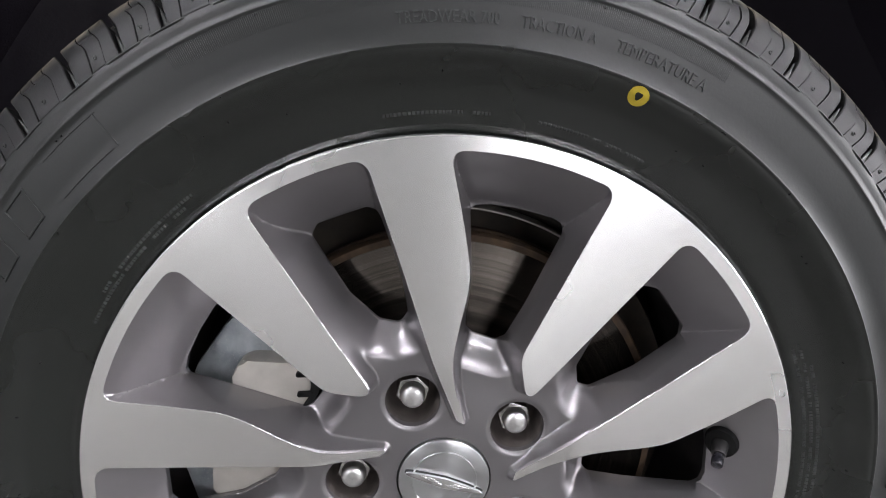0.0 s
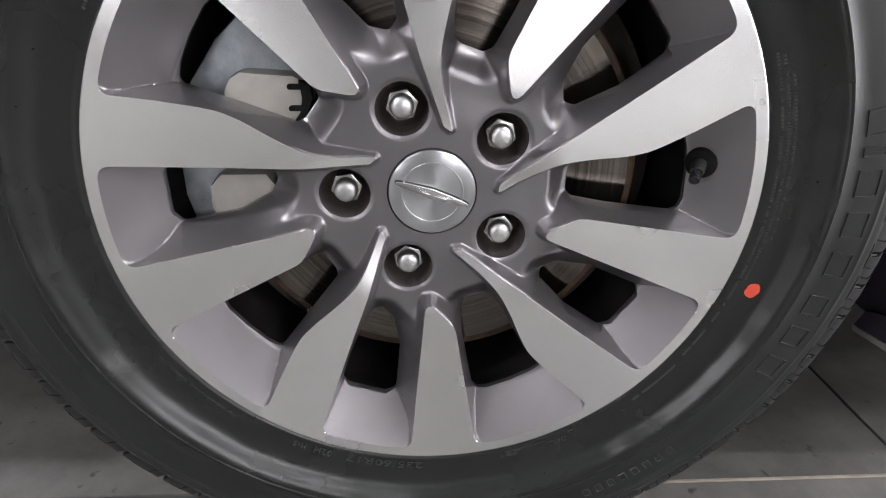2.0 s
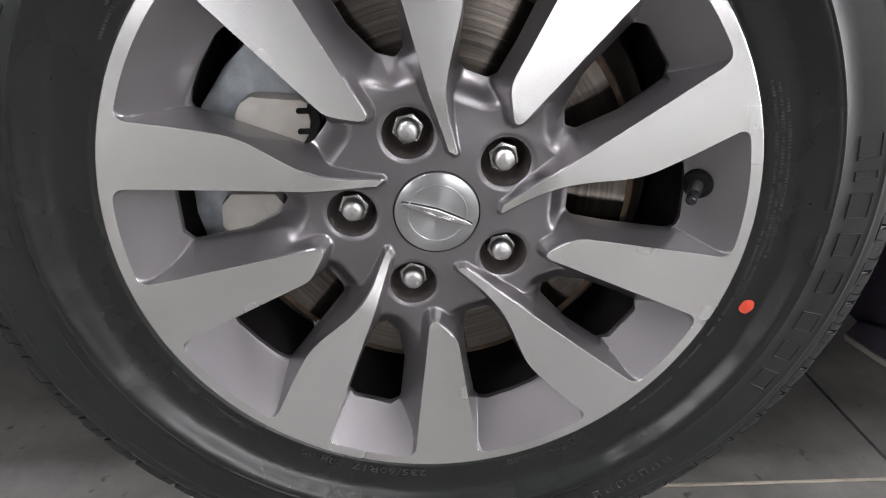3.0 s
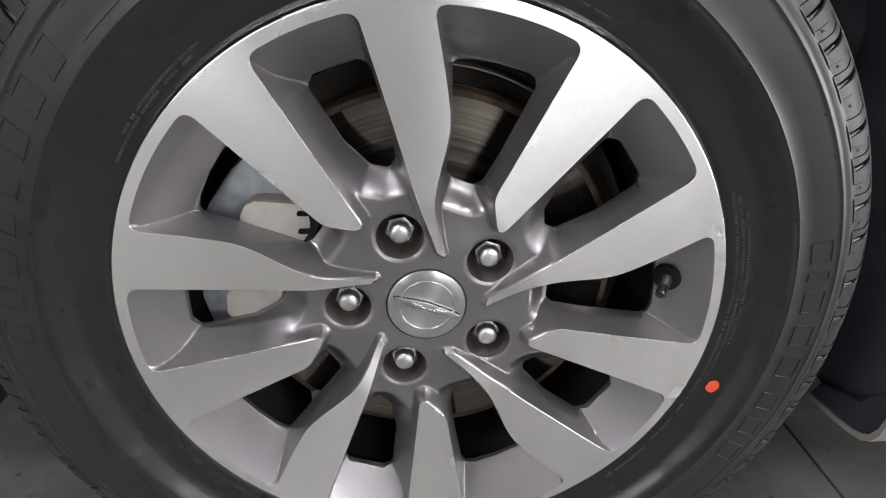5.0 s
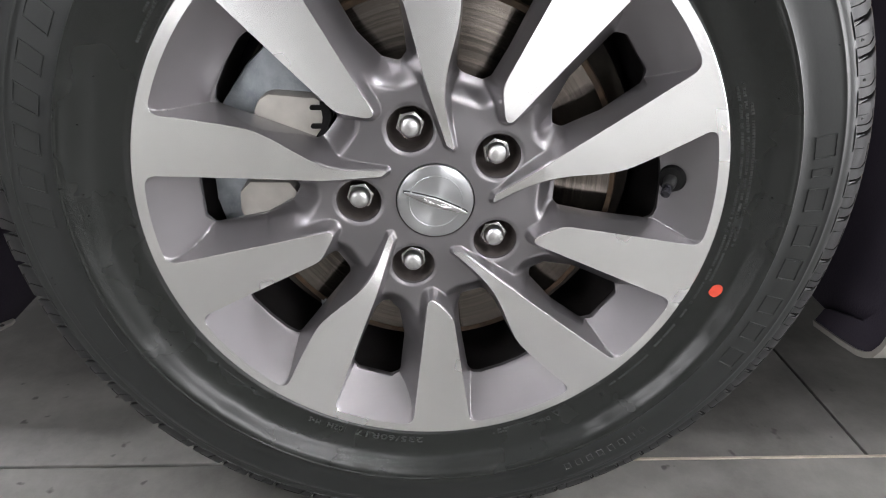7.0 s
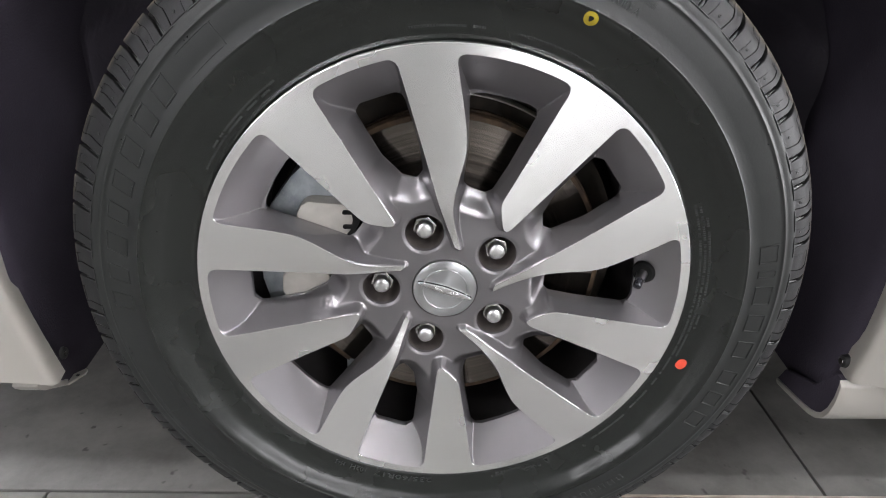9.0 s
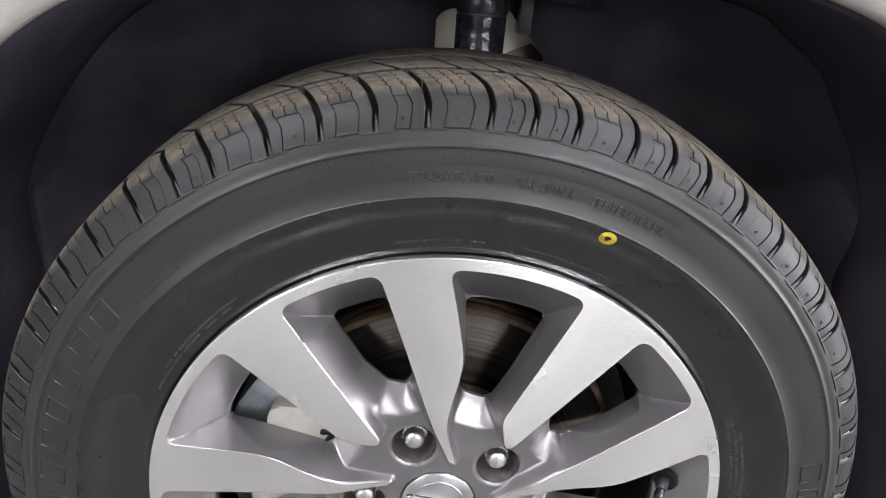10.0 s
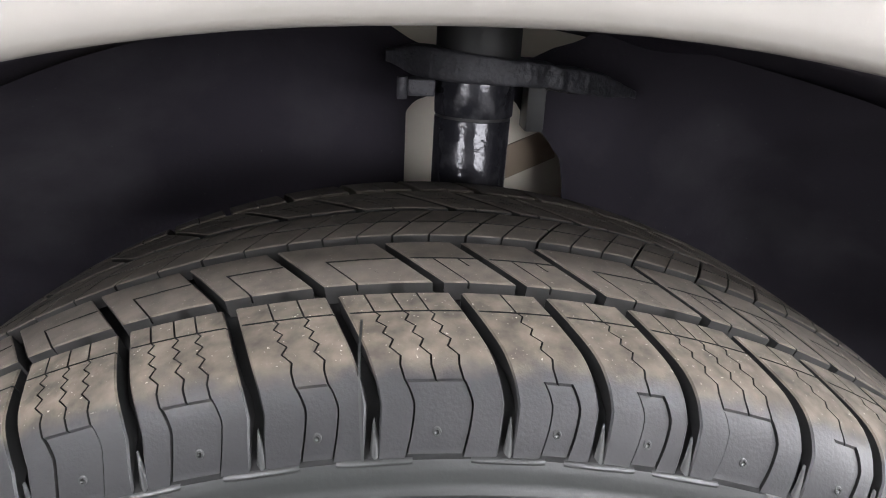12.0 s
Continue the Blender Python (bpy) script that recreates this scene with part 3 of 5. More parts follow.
# nut pockets and nuts
POCKET_V, POCKET_F = lathe([(0.0185, 0.020), (0.0182, 0.040), (0.0150, 0.045), (0.009, 0.047), (0.0005, 0.047)], 40)
for k in range(5):
    a = radians(NUT_ANGLE - 72 * k)
    x, z = NUT_RING * math.cos(a), NUT_RING * math.sin(a)
    if k == 0:
        seat = mesh_object("nut_pocket", POCKET_V, POCKET_F, POCKET, alloy_wheel, "dark bore round a wheel nut", sharp=40)
        v, f = lathe([(0.0001, 0.0182), (0.0042, 0.0184), (0.0064, 0.0190), (0.0078, 0.0201), (0.0084, 0.0218), (0.0086, 0.0245), (0.0086, 0.0275), (0.0094, 0.0280), (0.0096, 0.0292), (0.0096, 0.036)], 36)
        nut = mesh_object("lug_nut", v, f, NUT, alloy_wheel, "bright steel wheel nut with a domed top", sharp=60)
        hexa = cylinder((0, 0.0275, 0), (0, 0.0475, 0), 0.0120, segs=6, bevel=0.0012)
        part("hex", hexa, HEX, nut, "dark steel hexagon")
        v, f = lathe([(0.0102, 0.0232), (0.0112, 0.0250), (0.0116, 0.0280)], 36)
    else:
        seat = new("nut_pocket", bpy.data.meshes["nut_pocket"])
        nut = new("lug_nut", bpy.data.meshes["lug_nut"])
        tagged(seat, "dark bore round a wheel nut"), tagged(nut, "bright steel wheel nut with a domed top")
        hx = new("hex", bpy.data.meshes["hex"])
        tagged(hx, "dark steel hexagon").parent = nut
        seat.parent = nut.parent = alloy_wheel
    seat.location = nut.location = (x, 0, z)
    nut.rotation_euler = (0, radians(17 + 31 * k), 0)

# centre cap with its ring and winged bar
v, f = lathe([(0.0001, 0.0116), (0.0212, 0.0116), (0.0215, 0.0106), (0.0224, 0.0106), (0.0227, 0.0116), (0.0300, 0.0117), (0.0312, 0.0124), (0.0316, 0.0140), (0.0316, 0.024)], 96)
cap = mesh_object("centre_cap", v, f, CAP, alloy_wheel, "silver centre cap with a winged bar", sharp=40)
v, f = lathe([(0.0316, 0.0165), (0.0326, 0.0165)], 96)
mesh_object("cap_gap", v, f, BLACK, cap)
wing = []
for s in range(-14, 15):
    t = s / 14
    wing.append((0.0275 * t, 0.0034 * (1 - abs(t)) ** 0.55 + 0.00035))
bm = extrude_poly([(x, h) for x, h in wing] + [(x, -h) for x, h in reversed(wing)], 0.0084, 0.0122, 0.0005)
# a slightly larger black plate stands in for the emblem's shadow
under = part("emblem_shadow_gap", extrude_poly([(x * 1.015, h + 0.0007) for x, h in wing] + [(x * 1.015, -h - 0.0007) for x, h in reversed(wing)], 0.0113, 0.0121), BLACK, cap, "dark line round the emblem")
under.rotation_euler = (0, radians(18.5), 0)
w = part("emblem", bm, CHROME, cap, "chrome winged bar emblem")
w.rotation_euler = (0, radians(18.5), 0)
for sx in (-1, 1):
    bm = bmesh.new()
    for k in range(3):
        box((sx * 0.006 - 0.005 + 0.003 * sx * k, 0.0078, -0.0012 + 0.0011 * k), (sx * 0.006 + 0.005 + 0.003 * sx * k, 0.0088, -0.0006 + 0.0011 * k), 0.0002, bm)
    part("feather", bm, CHROME, w)

# valve
seat_at, out = Vector((0.1965, 0.0215, 0.0175)), Vector((-0.64, -0.76, -0.05)).normalized()
seat = part("valve_seat", cylinder(seat_at - out * 0.004, seat_at + out * 0.0012, 0.0118, 0.0106, 32, 0.0008), GROOVE, alloy_wheel, "black rubber valve seat")
tip = Vector((-0.45, -0.72, -0.42)).normalized()
bm = cylinder(seat_at, seat_at + tip * 0.010, 0.0058, 0.0048, 24, 0.0008)
valve = part("valve", bm, BLACK, alloy_wheel, "black rubber valve stem with a metal core")
bm = cylinder(seat_at + tip * 0.009, seat_at + tip * 0.0135, 0.0034, 0.0034, 18, 0.0004)
cylinder(seat_at + tip * 0.0125, seat_at + tip * 0.0185, 0.0042, 0.0040, 14, 0.0007, bm)
part("valve_core", bm, STRUT, valve, "dark metal valve core")

# ---------------------------------------------------------------- brake
brake = thing("disc_brake", "worn steel brake disc with rusty edge and alloy caliper", "brake", (0, 0, HUB))
v, f = lathe([(0.090, 0.062), (0.158, 0.062)], 160)
mesh_object("disc_face", v, f, ringed(DISC, 0.002, 0.3, 0.0003), brake, "scored bright friction face")
v, f = lathe([(0.158, 0.062), (0.1625, 0.0622), (0.1640, 0.064), (0.1640, 0.071), (0.1600, 0.071), (0.1600, 0.079), (0.1640, 0.079), (0.1640, 0.086), (0.09, 0.086)], 160)
mesh_object("disc_rim", v, f, RUST, brake, "rusty disc edge", sharp=40)
v, f = lathe([(0.090, 0.062), (0.086, 0.060), (0.083, 0.054), (0.060, 0.0545), (0.03, 0.0545)], 96)
mesh_object("disc_hat", v, f, RUST, brake, "rust-brown hat", sharp=40)
v, f = lathe([(0.05, 0.100), (0.178, 0.100), (0.184, 0.096), (0.186, 0.096), (0.186, 0.104), (0.05, 0.104)], 96)
mesh_object("dust_shield", v, f, IRON, brake, sharp=40)
v, f = lathe([(0.1775, 0.100), (0.1775, 0.0785), (0.1780, 0.0778), (0.1788, 0.0778), (0.1793, 0.0785), (0.1793, 0.100)], 48, 52, 90)
mesh_object("shield_lip", v, f, ALU, brake, "bare turned-up lip of the shield", sharp=40)
bm = extrude_poly([(-0.150, -0.075), (-0.181, -0.055), (-0.190, -0.015), (-0.190, 0.015), (-0.186, 0.040), (-0.174, 0.070), (-0.152, 0.100), (-0.128, 0.122), (-0.100, 0.126),
                   (-0.082, 0.100), (-0.084, 0.060), (-0.110, 0.000), (-0.118, -0.060)], 0.054, 0.095, 0.004)
part("caliper_bracket", bm, ZINC, brake, "mottled zinc-plated bracket")
bm = extrude_poly([(-0.144, 0.030), (-0.147, 0.050), (-0.1455, 0.0680), (-0.1410, 0.0765), (-0.1330, 0.0810), (-0.0965, 0.0785), (-0.0890, 0.0750), (-0.0870, 0.0600), (-0.0930, 0.0400), (-0.120, 0.024)], 0.036, 0.060, 0.0055)
part("caliper_finger", bm, ALU, brake, "cast light alloy caliper finger")
bm = extrude_poly([(-0.160, -0.036), (-0.167, -0.020), (-0.166, -0.002), (-0.156, 0.008), (-0.122, 0.008), (-0.113, -0.004), (-0.120, -0.026), (-0.142, -0.044)], 0.036, 0.060, 0.008)
part("caliper_finger", bm, ALU, brake, "cast light alloy caliper finger")
bm = extrude_poly([(-0.0925, 0.0755), (-0.0845, 0.0715), (-0.0835, 0.0620), (-0.0876, 0.0520), (-0.0945, 0.0440), (-0.0985, 0.0450), (-0.0925, 0.0530), (-0.0905, 0.0630)], 0.0335, 0.046, 0.0008)
for z in (0.0708, 0.0558):
    cylinder((-0.0985, 0.0332, z), (-0.0985, 0.0362, z), 0.0019, segs=14, bm=bm)
    box((-0.0985, 0.0332, z - 0.0019), (-0.0895, 0.0362, z + 0.0019), 0.0003, bm)
part("pad_clip", bm, GROOVE, brake, "black pad retaining clip")
bm = box((-0.108, 0.062, -0.155), (-0.075, 0.09, -0.118), 0.004)
part("caliper_pin", bm, ZINC, brake)

# ---------------------------------------------------------------- tyre
SIDE = [(0.2290, 0.0150), (0.2335, 0.0090), (0.2375, 0.0062), (0.2384, 0.0052), (0.2394, 0.0052)]
# a flat hollow beyond the rim, then a steep swell up to the moulded line
SWELL = [(0.2402, 0.0044), (0.2480, 0.0024), (0.2560, 0.0004), (0.2620, -0.0014), (0.2665, -0.0034), (0.2705, -0.0063), (0.2740, -0.0092), (0.2772, -0.0114), (0.2800, -0.0126), (0.2818, -0.0130)]
SIDE += [tuple(q) for q in smooth_line(SWELL, 3)]
SIDE += [(0.2822, -0.0131), (0.2828, -0.0137), (0.2838, -0.0137), (0.2850, -0.0127), (0.2960, -0.0127),
         (0.3040, -0.0124), (0.3120, -0.0120), (0.3150, -0.0117), (0.3156, -0.0122), (0.3166, -0.0122), (0.3174, -0.0112), (0.3200, -0.0107), (0.3222, -0.0103),
         (0.3240, -0.0098), (0.3262, -0.0088), (0.3290, -0.0040), (0.3330, 0.0010), (0.3370, 0.0042), (0.3420, 0.0095), (0.3450, 0.0150),
         (0.3465, 0.0240), (0.3480, 0.0410), (0.3495, 0.0700), (0.3500, 0.0980)]
side_r, side_y = np.array([p[0] for p in SIDE]), np.array([p[1] for p in SIDE])
FLAT = -HUB + 0.0006


def ripple(r, ang):
    """The cords show as low, uneven swells round the sidewall."""
    wave = math.sin(13 * ang + 0.7) + 0.8 * math.sin(22 * ang + 2.1) + 0.6 * math.sin(37 * ang + 4.0) + 0.45 * math.sin(59 * ang)
    return 0.00030 * wave * math.exp(-((r - 0.2735) / 0.0085) ** 2)


def side_depth(r, ang=None):
    return float(np.interp(r, side_r, side_y)) - (0.0 if ang is None else ripple(r, ang))


def settle(co):
    """Presses the lowest part of the tyre flat on the floor."""
    return (co[0], co[1], max(co[2], FLAT))


tyre = thing("tyre", "black car tyre with dusty tread and moulded sidewall marks", "tyre", (0, 0, HUB))
cut_at = next(i for i, p in enumerate(SIDE) if p[0] > 0.3255)
mirror = [(r, 2 * MID - y) for r, y in reversed(SIDE[:-1])]
band_at = next(i for i, p in enumerate(SIDE) if p[0] > 0.2835)
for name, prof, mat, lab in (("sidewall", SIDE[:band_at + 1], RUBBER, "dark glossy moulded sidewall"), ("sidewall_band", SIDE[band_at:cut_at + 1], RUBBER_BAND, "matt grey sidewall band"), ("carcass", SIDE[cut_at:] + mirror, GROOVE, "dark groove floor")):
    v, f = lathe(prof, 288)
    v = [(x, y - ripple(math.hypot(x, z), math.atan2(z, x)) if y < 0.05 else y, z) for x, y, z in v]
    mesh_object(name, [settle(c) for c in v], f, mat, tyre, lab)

CROWN = [(-0.0085, 0.3255), (-0.0066, 0.3310), (-0.0042, 0.3362), (-0.0012, 0.3412), (0.0024, 0.3456), (0.0062, 0.3488), (0.0110, 0.3512), (0.0170, 0.3526),
         (0.0240, 0.3537), (0.0300, 0.3545), (0.0410, 0.3556), (0.0600, 0.3576), (0.0800, 0.3596), (0.0980, 0.3606)]
CROWN_FINE = smooth_line(CROWN, 6)
crown_y, crown_r = np.array([p[0] for p in CROWN_FINE]), np.array([p[1] for p in CROWN_FINE])


def crown(y):
    far = 0.002 * float(rise(np.array(y), 0.11, 0.16))
    y = MID - abs(y - MID)
    return float(np.interp(y, crown_y, crown_r)) + far


def grid_block(rows, columns, deep):
    """One rubber block as a single sheet. rows: (y, cut depth, from, to); columns(y): (place round the tread, cut depth); deep(y): depth of its flanks."""
    verts, faces, mats = [], [], []
    width = None
    for i, (y, row_cut, c0, c1) in enumerate(rows):
        y0, y1 = rows[max(i - 2, 0)][0], rows[min(i + 2, len(rows) - 1)][0]
        tan = Vector((y1 - y0, crown(y1) - crown(y0))).normalized()
        ny, nr = -tan.y, tan.x
        cols = columns(y)
        s0, s1 = cols[0][0], cols[-1][0]
        full = [(s0, deep(y))] + cols + [(s1, deep(y))]
        width = len(full)
        for s, d in full:
            share = (s - s0) / (s1 - s0)
            d = max(d, row_cut if c0 <= share <= c1 else 0.0)
            rad, yy, ang = crown(y) - nr * d, y - ny * d, s / 0.3554
            verts.append((rad * math.sin(ang), yy, rad * math.cos(ang)))
            mats.append(d < 0.0008)
    for i in range(len(rows) - 1):
        for k in range(width - 1):
            a = i * width + k
            faces.append((a, a + 1, a + width + 1, a + width))
    n = (len(rows) - 1) * width
    for line, back in ((range(width), False), (range(n, n + width), True)):
        y = rows[-1 if back else 0][0]
        low = len(verts)
        for k in line:
            x, yy, z = verts[k]
            f = (crown(y) - deep(y)) / math.hypot(x, z)
            verts.append((x * f, yy, z * f))
        for k in range(width - 1):
            a, c = line[k], low + k
            faces.append((a, a + 1, c + 1, c) if back else (a + 1, a, c, c + 1))
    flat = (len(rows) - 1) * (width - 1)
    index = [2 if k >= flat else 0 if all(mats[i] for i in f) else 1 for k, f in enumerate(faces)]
    return verts, faces, index


def sweep(y):
    """How the cross grooves lean round the tread."""
    return float(np.interp(y, [-0.0090, -0.0060, -0.0020, 0.0020, 0.0392, 0.0460, 0.0760], [-0.0012, -0.0002, 0.0006, -0.0006, -0.0143, -0.0195, -0.0410]))


ZIG = [0.0262, 0.0232, 0.0202, 0.0172, 0.0142, 0.0112, 0.0082]


def zig(y):
    return float(np.interp(y, list(reversed(ZIG + [0.0055])) + [0.0280], list(reversed([0.0011 * (-1) ** k for k in range(len(ZIG))] + [0.0])) + [0.0]))


SIPES = {"large": (0.23, 0.475, 0.70), "wide": (0.23, 0.475, 0.70), "medium": (0.36, 0.68), "small": (0.52,)}
PANEL = {"large": (0.23, 0.70), "wide": (0.23, 0.70), "medium": (0.36, 0.68), "small": (0.36, 0.70)}
ROUND = 0.3554


def shoulder_mesh(width, size):
    lo, hi = 0.0021, width - 0.0021
    w = hi - lo
    p0, p1 = PANEL[size]
    ys = [-0.0088, -0.0080, -0.0073, -0.0066, -0.0058, -0.0050, -0.0042, -0.0034, -0.0026, -0.0018, -0.0010, -0.0002, 0.0006, 0.0013, 0.0019, 0.0024, 0.0034, 0.0045, 0.0056, 0.0068] + list(reversed(ZIG)) + [0.0276, 0.0277, 0.0283, 0.0284, 0.0320, 0.0365, 0.0388, 0.0392]
    rows = [(y, 0.003 if 0.0276 < y < 0.0284 else 0.0004 if y > 0.0390 else 0.0, 0.10 if 0.0276 < y < 0.0284 else 0.0, 1.0) for y in sorted(ys)]

    def columns(y):
        base, swing = sweep(y), zig(y)
        out = [(base + lo, 0.0006), (base + lo + 0.0006, 0.0)]
        marks = [(f, "sipe") for f in SIPES[size]]
        if size == "small":
            marks = [(p0, "side"), (SIPES[size][0], "sipe"), (p1, "side")]
        for f, kind in marks:
            bulge = 0.0016 * (1 - ((y + 0.003) / 0.0055) ** 2) if y < 0.0022 else 0.0
            if y < 0.0022:
                cutting = kind == "side" or (size != "small" and f in (p0, p1))
            else:
                cutting = kind == "sipe"
            panel = 0.0006 if y < 0.0022 and p0 <= f <= p1 else 0.0
            d = 0.0030 if cutting else panel
            if y < -0.0080:
                d = panel = 0.0
            inner_l, inner_r = (panel if f > p0 + 0.01 else 0.0), (panel if f < p1 - 0.01 else 0.0)
            s = base + lo + w * f + (swing if kind == "sipe" else 0.0) + bulge
            out += [(s - 0.00031, inner_l), (s - 0.00029, d), (s + 0.00029, d), (s + 0.00031, inner_r)]
        return out + [(base + hi - 0.0006, 0.0), (base + hi, 0.0006)]

    return grid_block(rows, columns, lambda y: 0.0012 + 0.0058 * float(rise(np.array(y), -0.0085, 0.002)))


def rib_mesh(width, y0, y1, lean, gap, sipes, cross=None, cut_deep=0.003):
    lo, hi = gap / 2, width - gap / 2
    w = hi - lo
    ys = [y0, y0 + 0.0005] + [y0 + (y1 - y0) * k / 8 for k in range(1, 8)] + [y1 - 0.0005, y1]
    rows = [(y, 0.0005 if k in (0, len(ys) - 1) else 0.0, 0.0, 1.0) for k, y in enumerate(ys)]
    if cross:
        yc, c0, c1 = cross
        rows += [(yc - 0.0005, 0.0, 0, 1), (yc - 0.0004, 0.0035, c0, c1), (yc + 0.0004, 0.0035, c0, c1), (yc + 0.0005, 0.0, 0, 1)]
        rows.sort(key=lambda r: r[0])

    def columns(y):
        base = lean(y)
        out = [(base + lo, 0.0005), (base + lo + 0.0005, 0.0)]
        for f, a, c in sipes:
            d = cut_deep if a <= (y - y0) / (y1 - y0) <= c else 0.0
            s = base + lo + w * f
            out += [(s - 0.00036, 0.0), (s - 0.00034, d), (s + 0.00034, d), (s + 0.00036, 0.0)]
        return out + [(base + hi - 0.0005, 0.0), (base + hi, 0.0005)]

    return grid_block(rows, columns, lambda y: 0.0070)


TURNS = {"large": 6.7, "wide": 5.95, "medium": 5.6, "small": 4.75}
ORDER = ["large", "small", "small", "large", "small", "small", "medium", "large", "medium", "small", "small", "large", "small", "medium", "small", "large", "medium"]


def pitches():
    """Sizes and starts of the tread's pitches, once round."""
    sizes, total, i = [], 0.0, 0
    last = ["large", "wide", "wide", "medium"]
    while total < 357.0 - sum(TURNS[k] for k in last):
        sizes.append(ORDER[i % len(ORDER)])
        total += TURNS[sizes[-1]]
        i += 1
    sizes += last
    total += sum(TURNS[k] for k in last)
    fit, at, out = 360.0 / total, 0.0, []
    for s in sizes:
        out.append((s, at * fit - 2.5, fit))
        at += TURNS[s]
    return out, fit


ROUNDS, FITTED = pitches()


def lay(kind, make):
    """Lays one row of blocks round the tread, those of one size on one mesh."""
    made = {}
    for size, turn, fit in ROUNDS:
        w = radians(TURNS[size] * FITTED) * ROUND
        if size not in made:
            v, f, index = make(w, size)
            me = mesh_object(kind, v, f, TREAD, tyre, sharp=32)
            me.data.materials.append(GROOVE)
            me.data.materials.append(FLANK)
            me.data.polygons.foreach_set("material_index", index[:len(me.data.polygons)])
            me.rotation_euler = (0, radians(turn), 0)
            made[size] = me
            continue
        o = new(kind, made[size].data)
        o.parent, o.rotation_euler = tyre, (0, radians(turn), 0)
        if 140 < (turn + 2) % 360 < 220:
            o.data = made[size].data.copy()
            m = Matrix.Rotation(radians(turn), 3, "Y")
            for vert in o.data.vertices:
                p = m @ vert.co
                p.z = max(p.z, FLAT)
                vert.co = m.inverted() @ p


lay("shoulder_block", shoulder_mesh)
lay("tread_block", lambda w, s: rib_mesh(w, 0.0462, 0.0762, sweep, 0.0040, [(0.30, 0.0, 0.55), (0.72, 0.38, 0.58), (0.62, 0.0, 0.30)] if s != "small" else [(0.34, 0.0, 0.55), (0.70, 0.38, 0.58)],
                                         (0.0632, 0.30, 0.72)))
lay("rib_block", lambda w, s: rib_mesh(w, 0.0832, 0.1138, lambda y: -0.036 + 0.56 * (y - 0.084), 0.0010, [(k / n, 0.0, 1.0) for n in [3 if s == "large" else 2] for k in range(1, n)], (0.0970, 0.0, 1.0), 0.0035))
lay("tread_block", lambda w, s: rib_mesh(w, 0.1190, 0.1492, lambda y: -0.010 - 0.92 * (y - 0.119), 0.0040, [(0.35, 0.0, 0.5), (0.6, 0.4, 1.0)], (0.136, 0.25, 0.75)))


data = ([], [])
for k in range(70):
    v, f, _ = rib_mesh(radians(360 / 70) * 0.3554, 0.155, 0.194, lambda y: -0.4 * (y - 0.155), 0.0040, [(0.5, 0.0, 1.0)])
    m = Matrix.Rotation(radians(k * 360 / 70), 3, "Y")
    n = len(data[0])
    data[0].extend(settle(tuple(m @ Vector(q))) for q in v)
    data[1].extend(tuple(i + n for i in g) for g in f)
tagged(mesh_object("inner_shoulder", *data, TREAD, tyre, sharp=30), kind="stuff")

# ---------------------------------------------------------------- marks on the sidewall
def on_side(ang, r, up=0.0):
    """A place on the outer sidewall, ang in degrees from +x towards +z."""
    a = radians(ang)
    return (r * math.cos(a), side_depth(r, a) - up, r * math.sin(a))


def arc_text(text, r, start, end, height, name, label="", up=0.0006):
    """Raised letters whose tops point outward, read clockwise from start to end (degrees)."""
    cu = bpy.data.curves.new("text", "FONT")
    cu.body, cu.size, cu.resolution_u = text, 1.0, 2
    tmp = new("text", cu)
    me = tmp.evaluated_get(bpy.context.evaluated_depsgraph_get()).to_mesh()
    pts = [tuple(v.co) for v in me.vertices]
    polys = [tuple(p.vertices) for p in me.polygons]
    bpy.data.objects.remove(tmp)
    x0, x1 = min(p[0] for p in pts), max(p[0] for p in pts)
    h = max(p[1] for p in pts)
    verts = [on_side(start + (end - start) * (x - x0) / (x1 - x0), r + (y / h - 0.5) * height, up) for x, y, _ in pts]
    ob = mesh_object(name, verts, polys, LETTER, tyre, label, smooth=False)
    sol = ob.modifiers.new("relief", "SOLIDIFY")
    sol.thickness, sol.offset = up + 0.0003, 0
    return ob


arc_text("TREADWEAR 700", 0.2975, 95.2, 84.6, 0.0062, "lettering", "raised letters")
arc_text("TRACTION A", 0.2975, 82.4, 74.4, 0.0062, "lettering", "raised letters")
arc_text("TEMPERATURE A", 0.2975, 72.2, 61.5, 0.0062, "lettering", "raised letters")
arc_text("235/60R17", 0.2470, -92.0, -107.4, 0.0054, "lettering", "raised size letters")
arc_text("102H", 0.2470, -109.6, -113.9, 0.0054, "lettering", "raised letters")
arc_text("M+S", 0.2475, -115.6, -118.2, 0.0045, "lettering", "raised letters")
arc_text("DANGER", 0.2480, -62.6, -67.6, 0.0042, "lettering", "raised letters")


def arc_patch(r0, r1, a0, a1, up, n=6):
    """A low raised patch of the sidewall, with bevelled rims."""
    verts, faces = [], []
    edge_w = min(0.0006, (r1 - r0) * 0.3)
    steps = max(1, int((r1 - r0) / 0.004))
    rs = [r0] + [r0 + edge_w + (r1 - r0 - 2 * edge_w) * k / steps for k in range(steps + 1)] + [r1]
    m = len(rs)
    aas = [a0, a0 + (a1 - a0) * 0.03] + [a0 + (a1 - a0) * k / n for k in range(1, n)] + [a1 - (a1 - a0) * 0.03, a1]
    for i, a in enumerate(aas):
        for k, r in enumerate(rs):
            edge = i in (0, len(aas) - 1) or k in (0, m - 1)
            verts.append(on_side(a, r, 0.0001 if edge else up))
    for i in range(len(aas) - 1):
        for k in range(m - 1):
            faces.append((i * m + k, i * m + k + 1, (i + 1) * m + k + 1, (i + 1) * m + k))
    return verts, faces


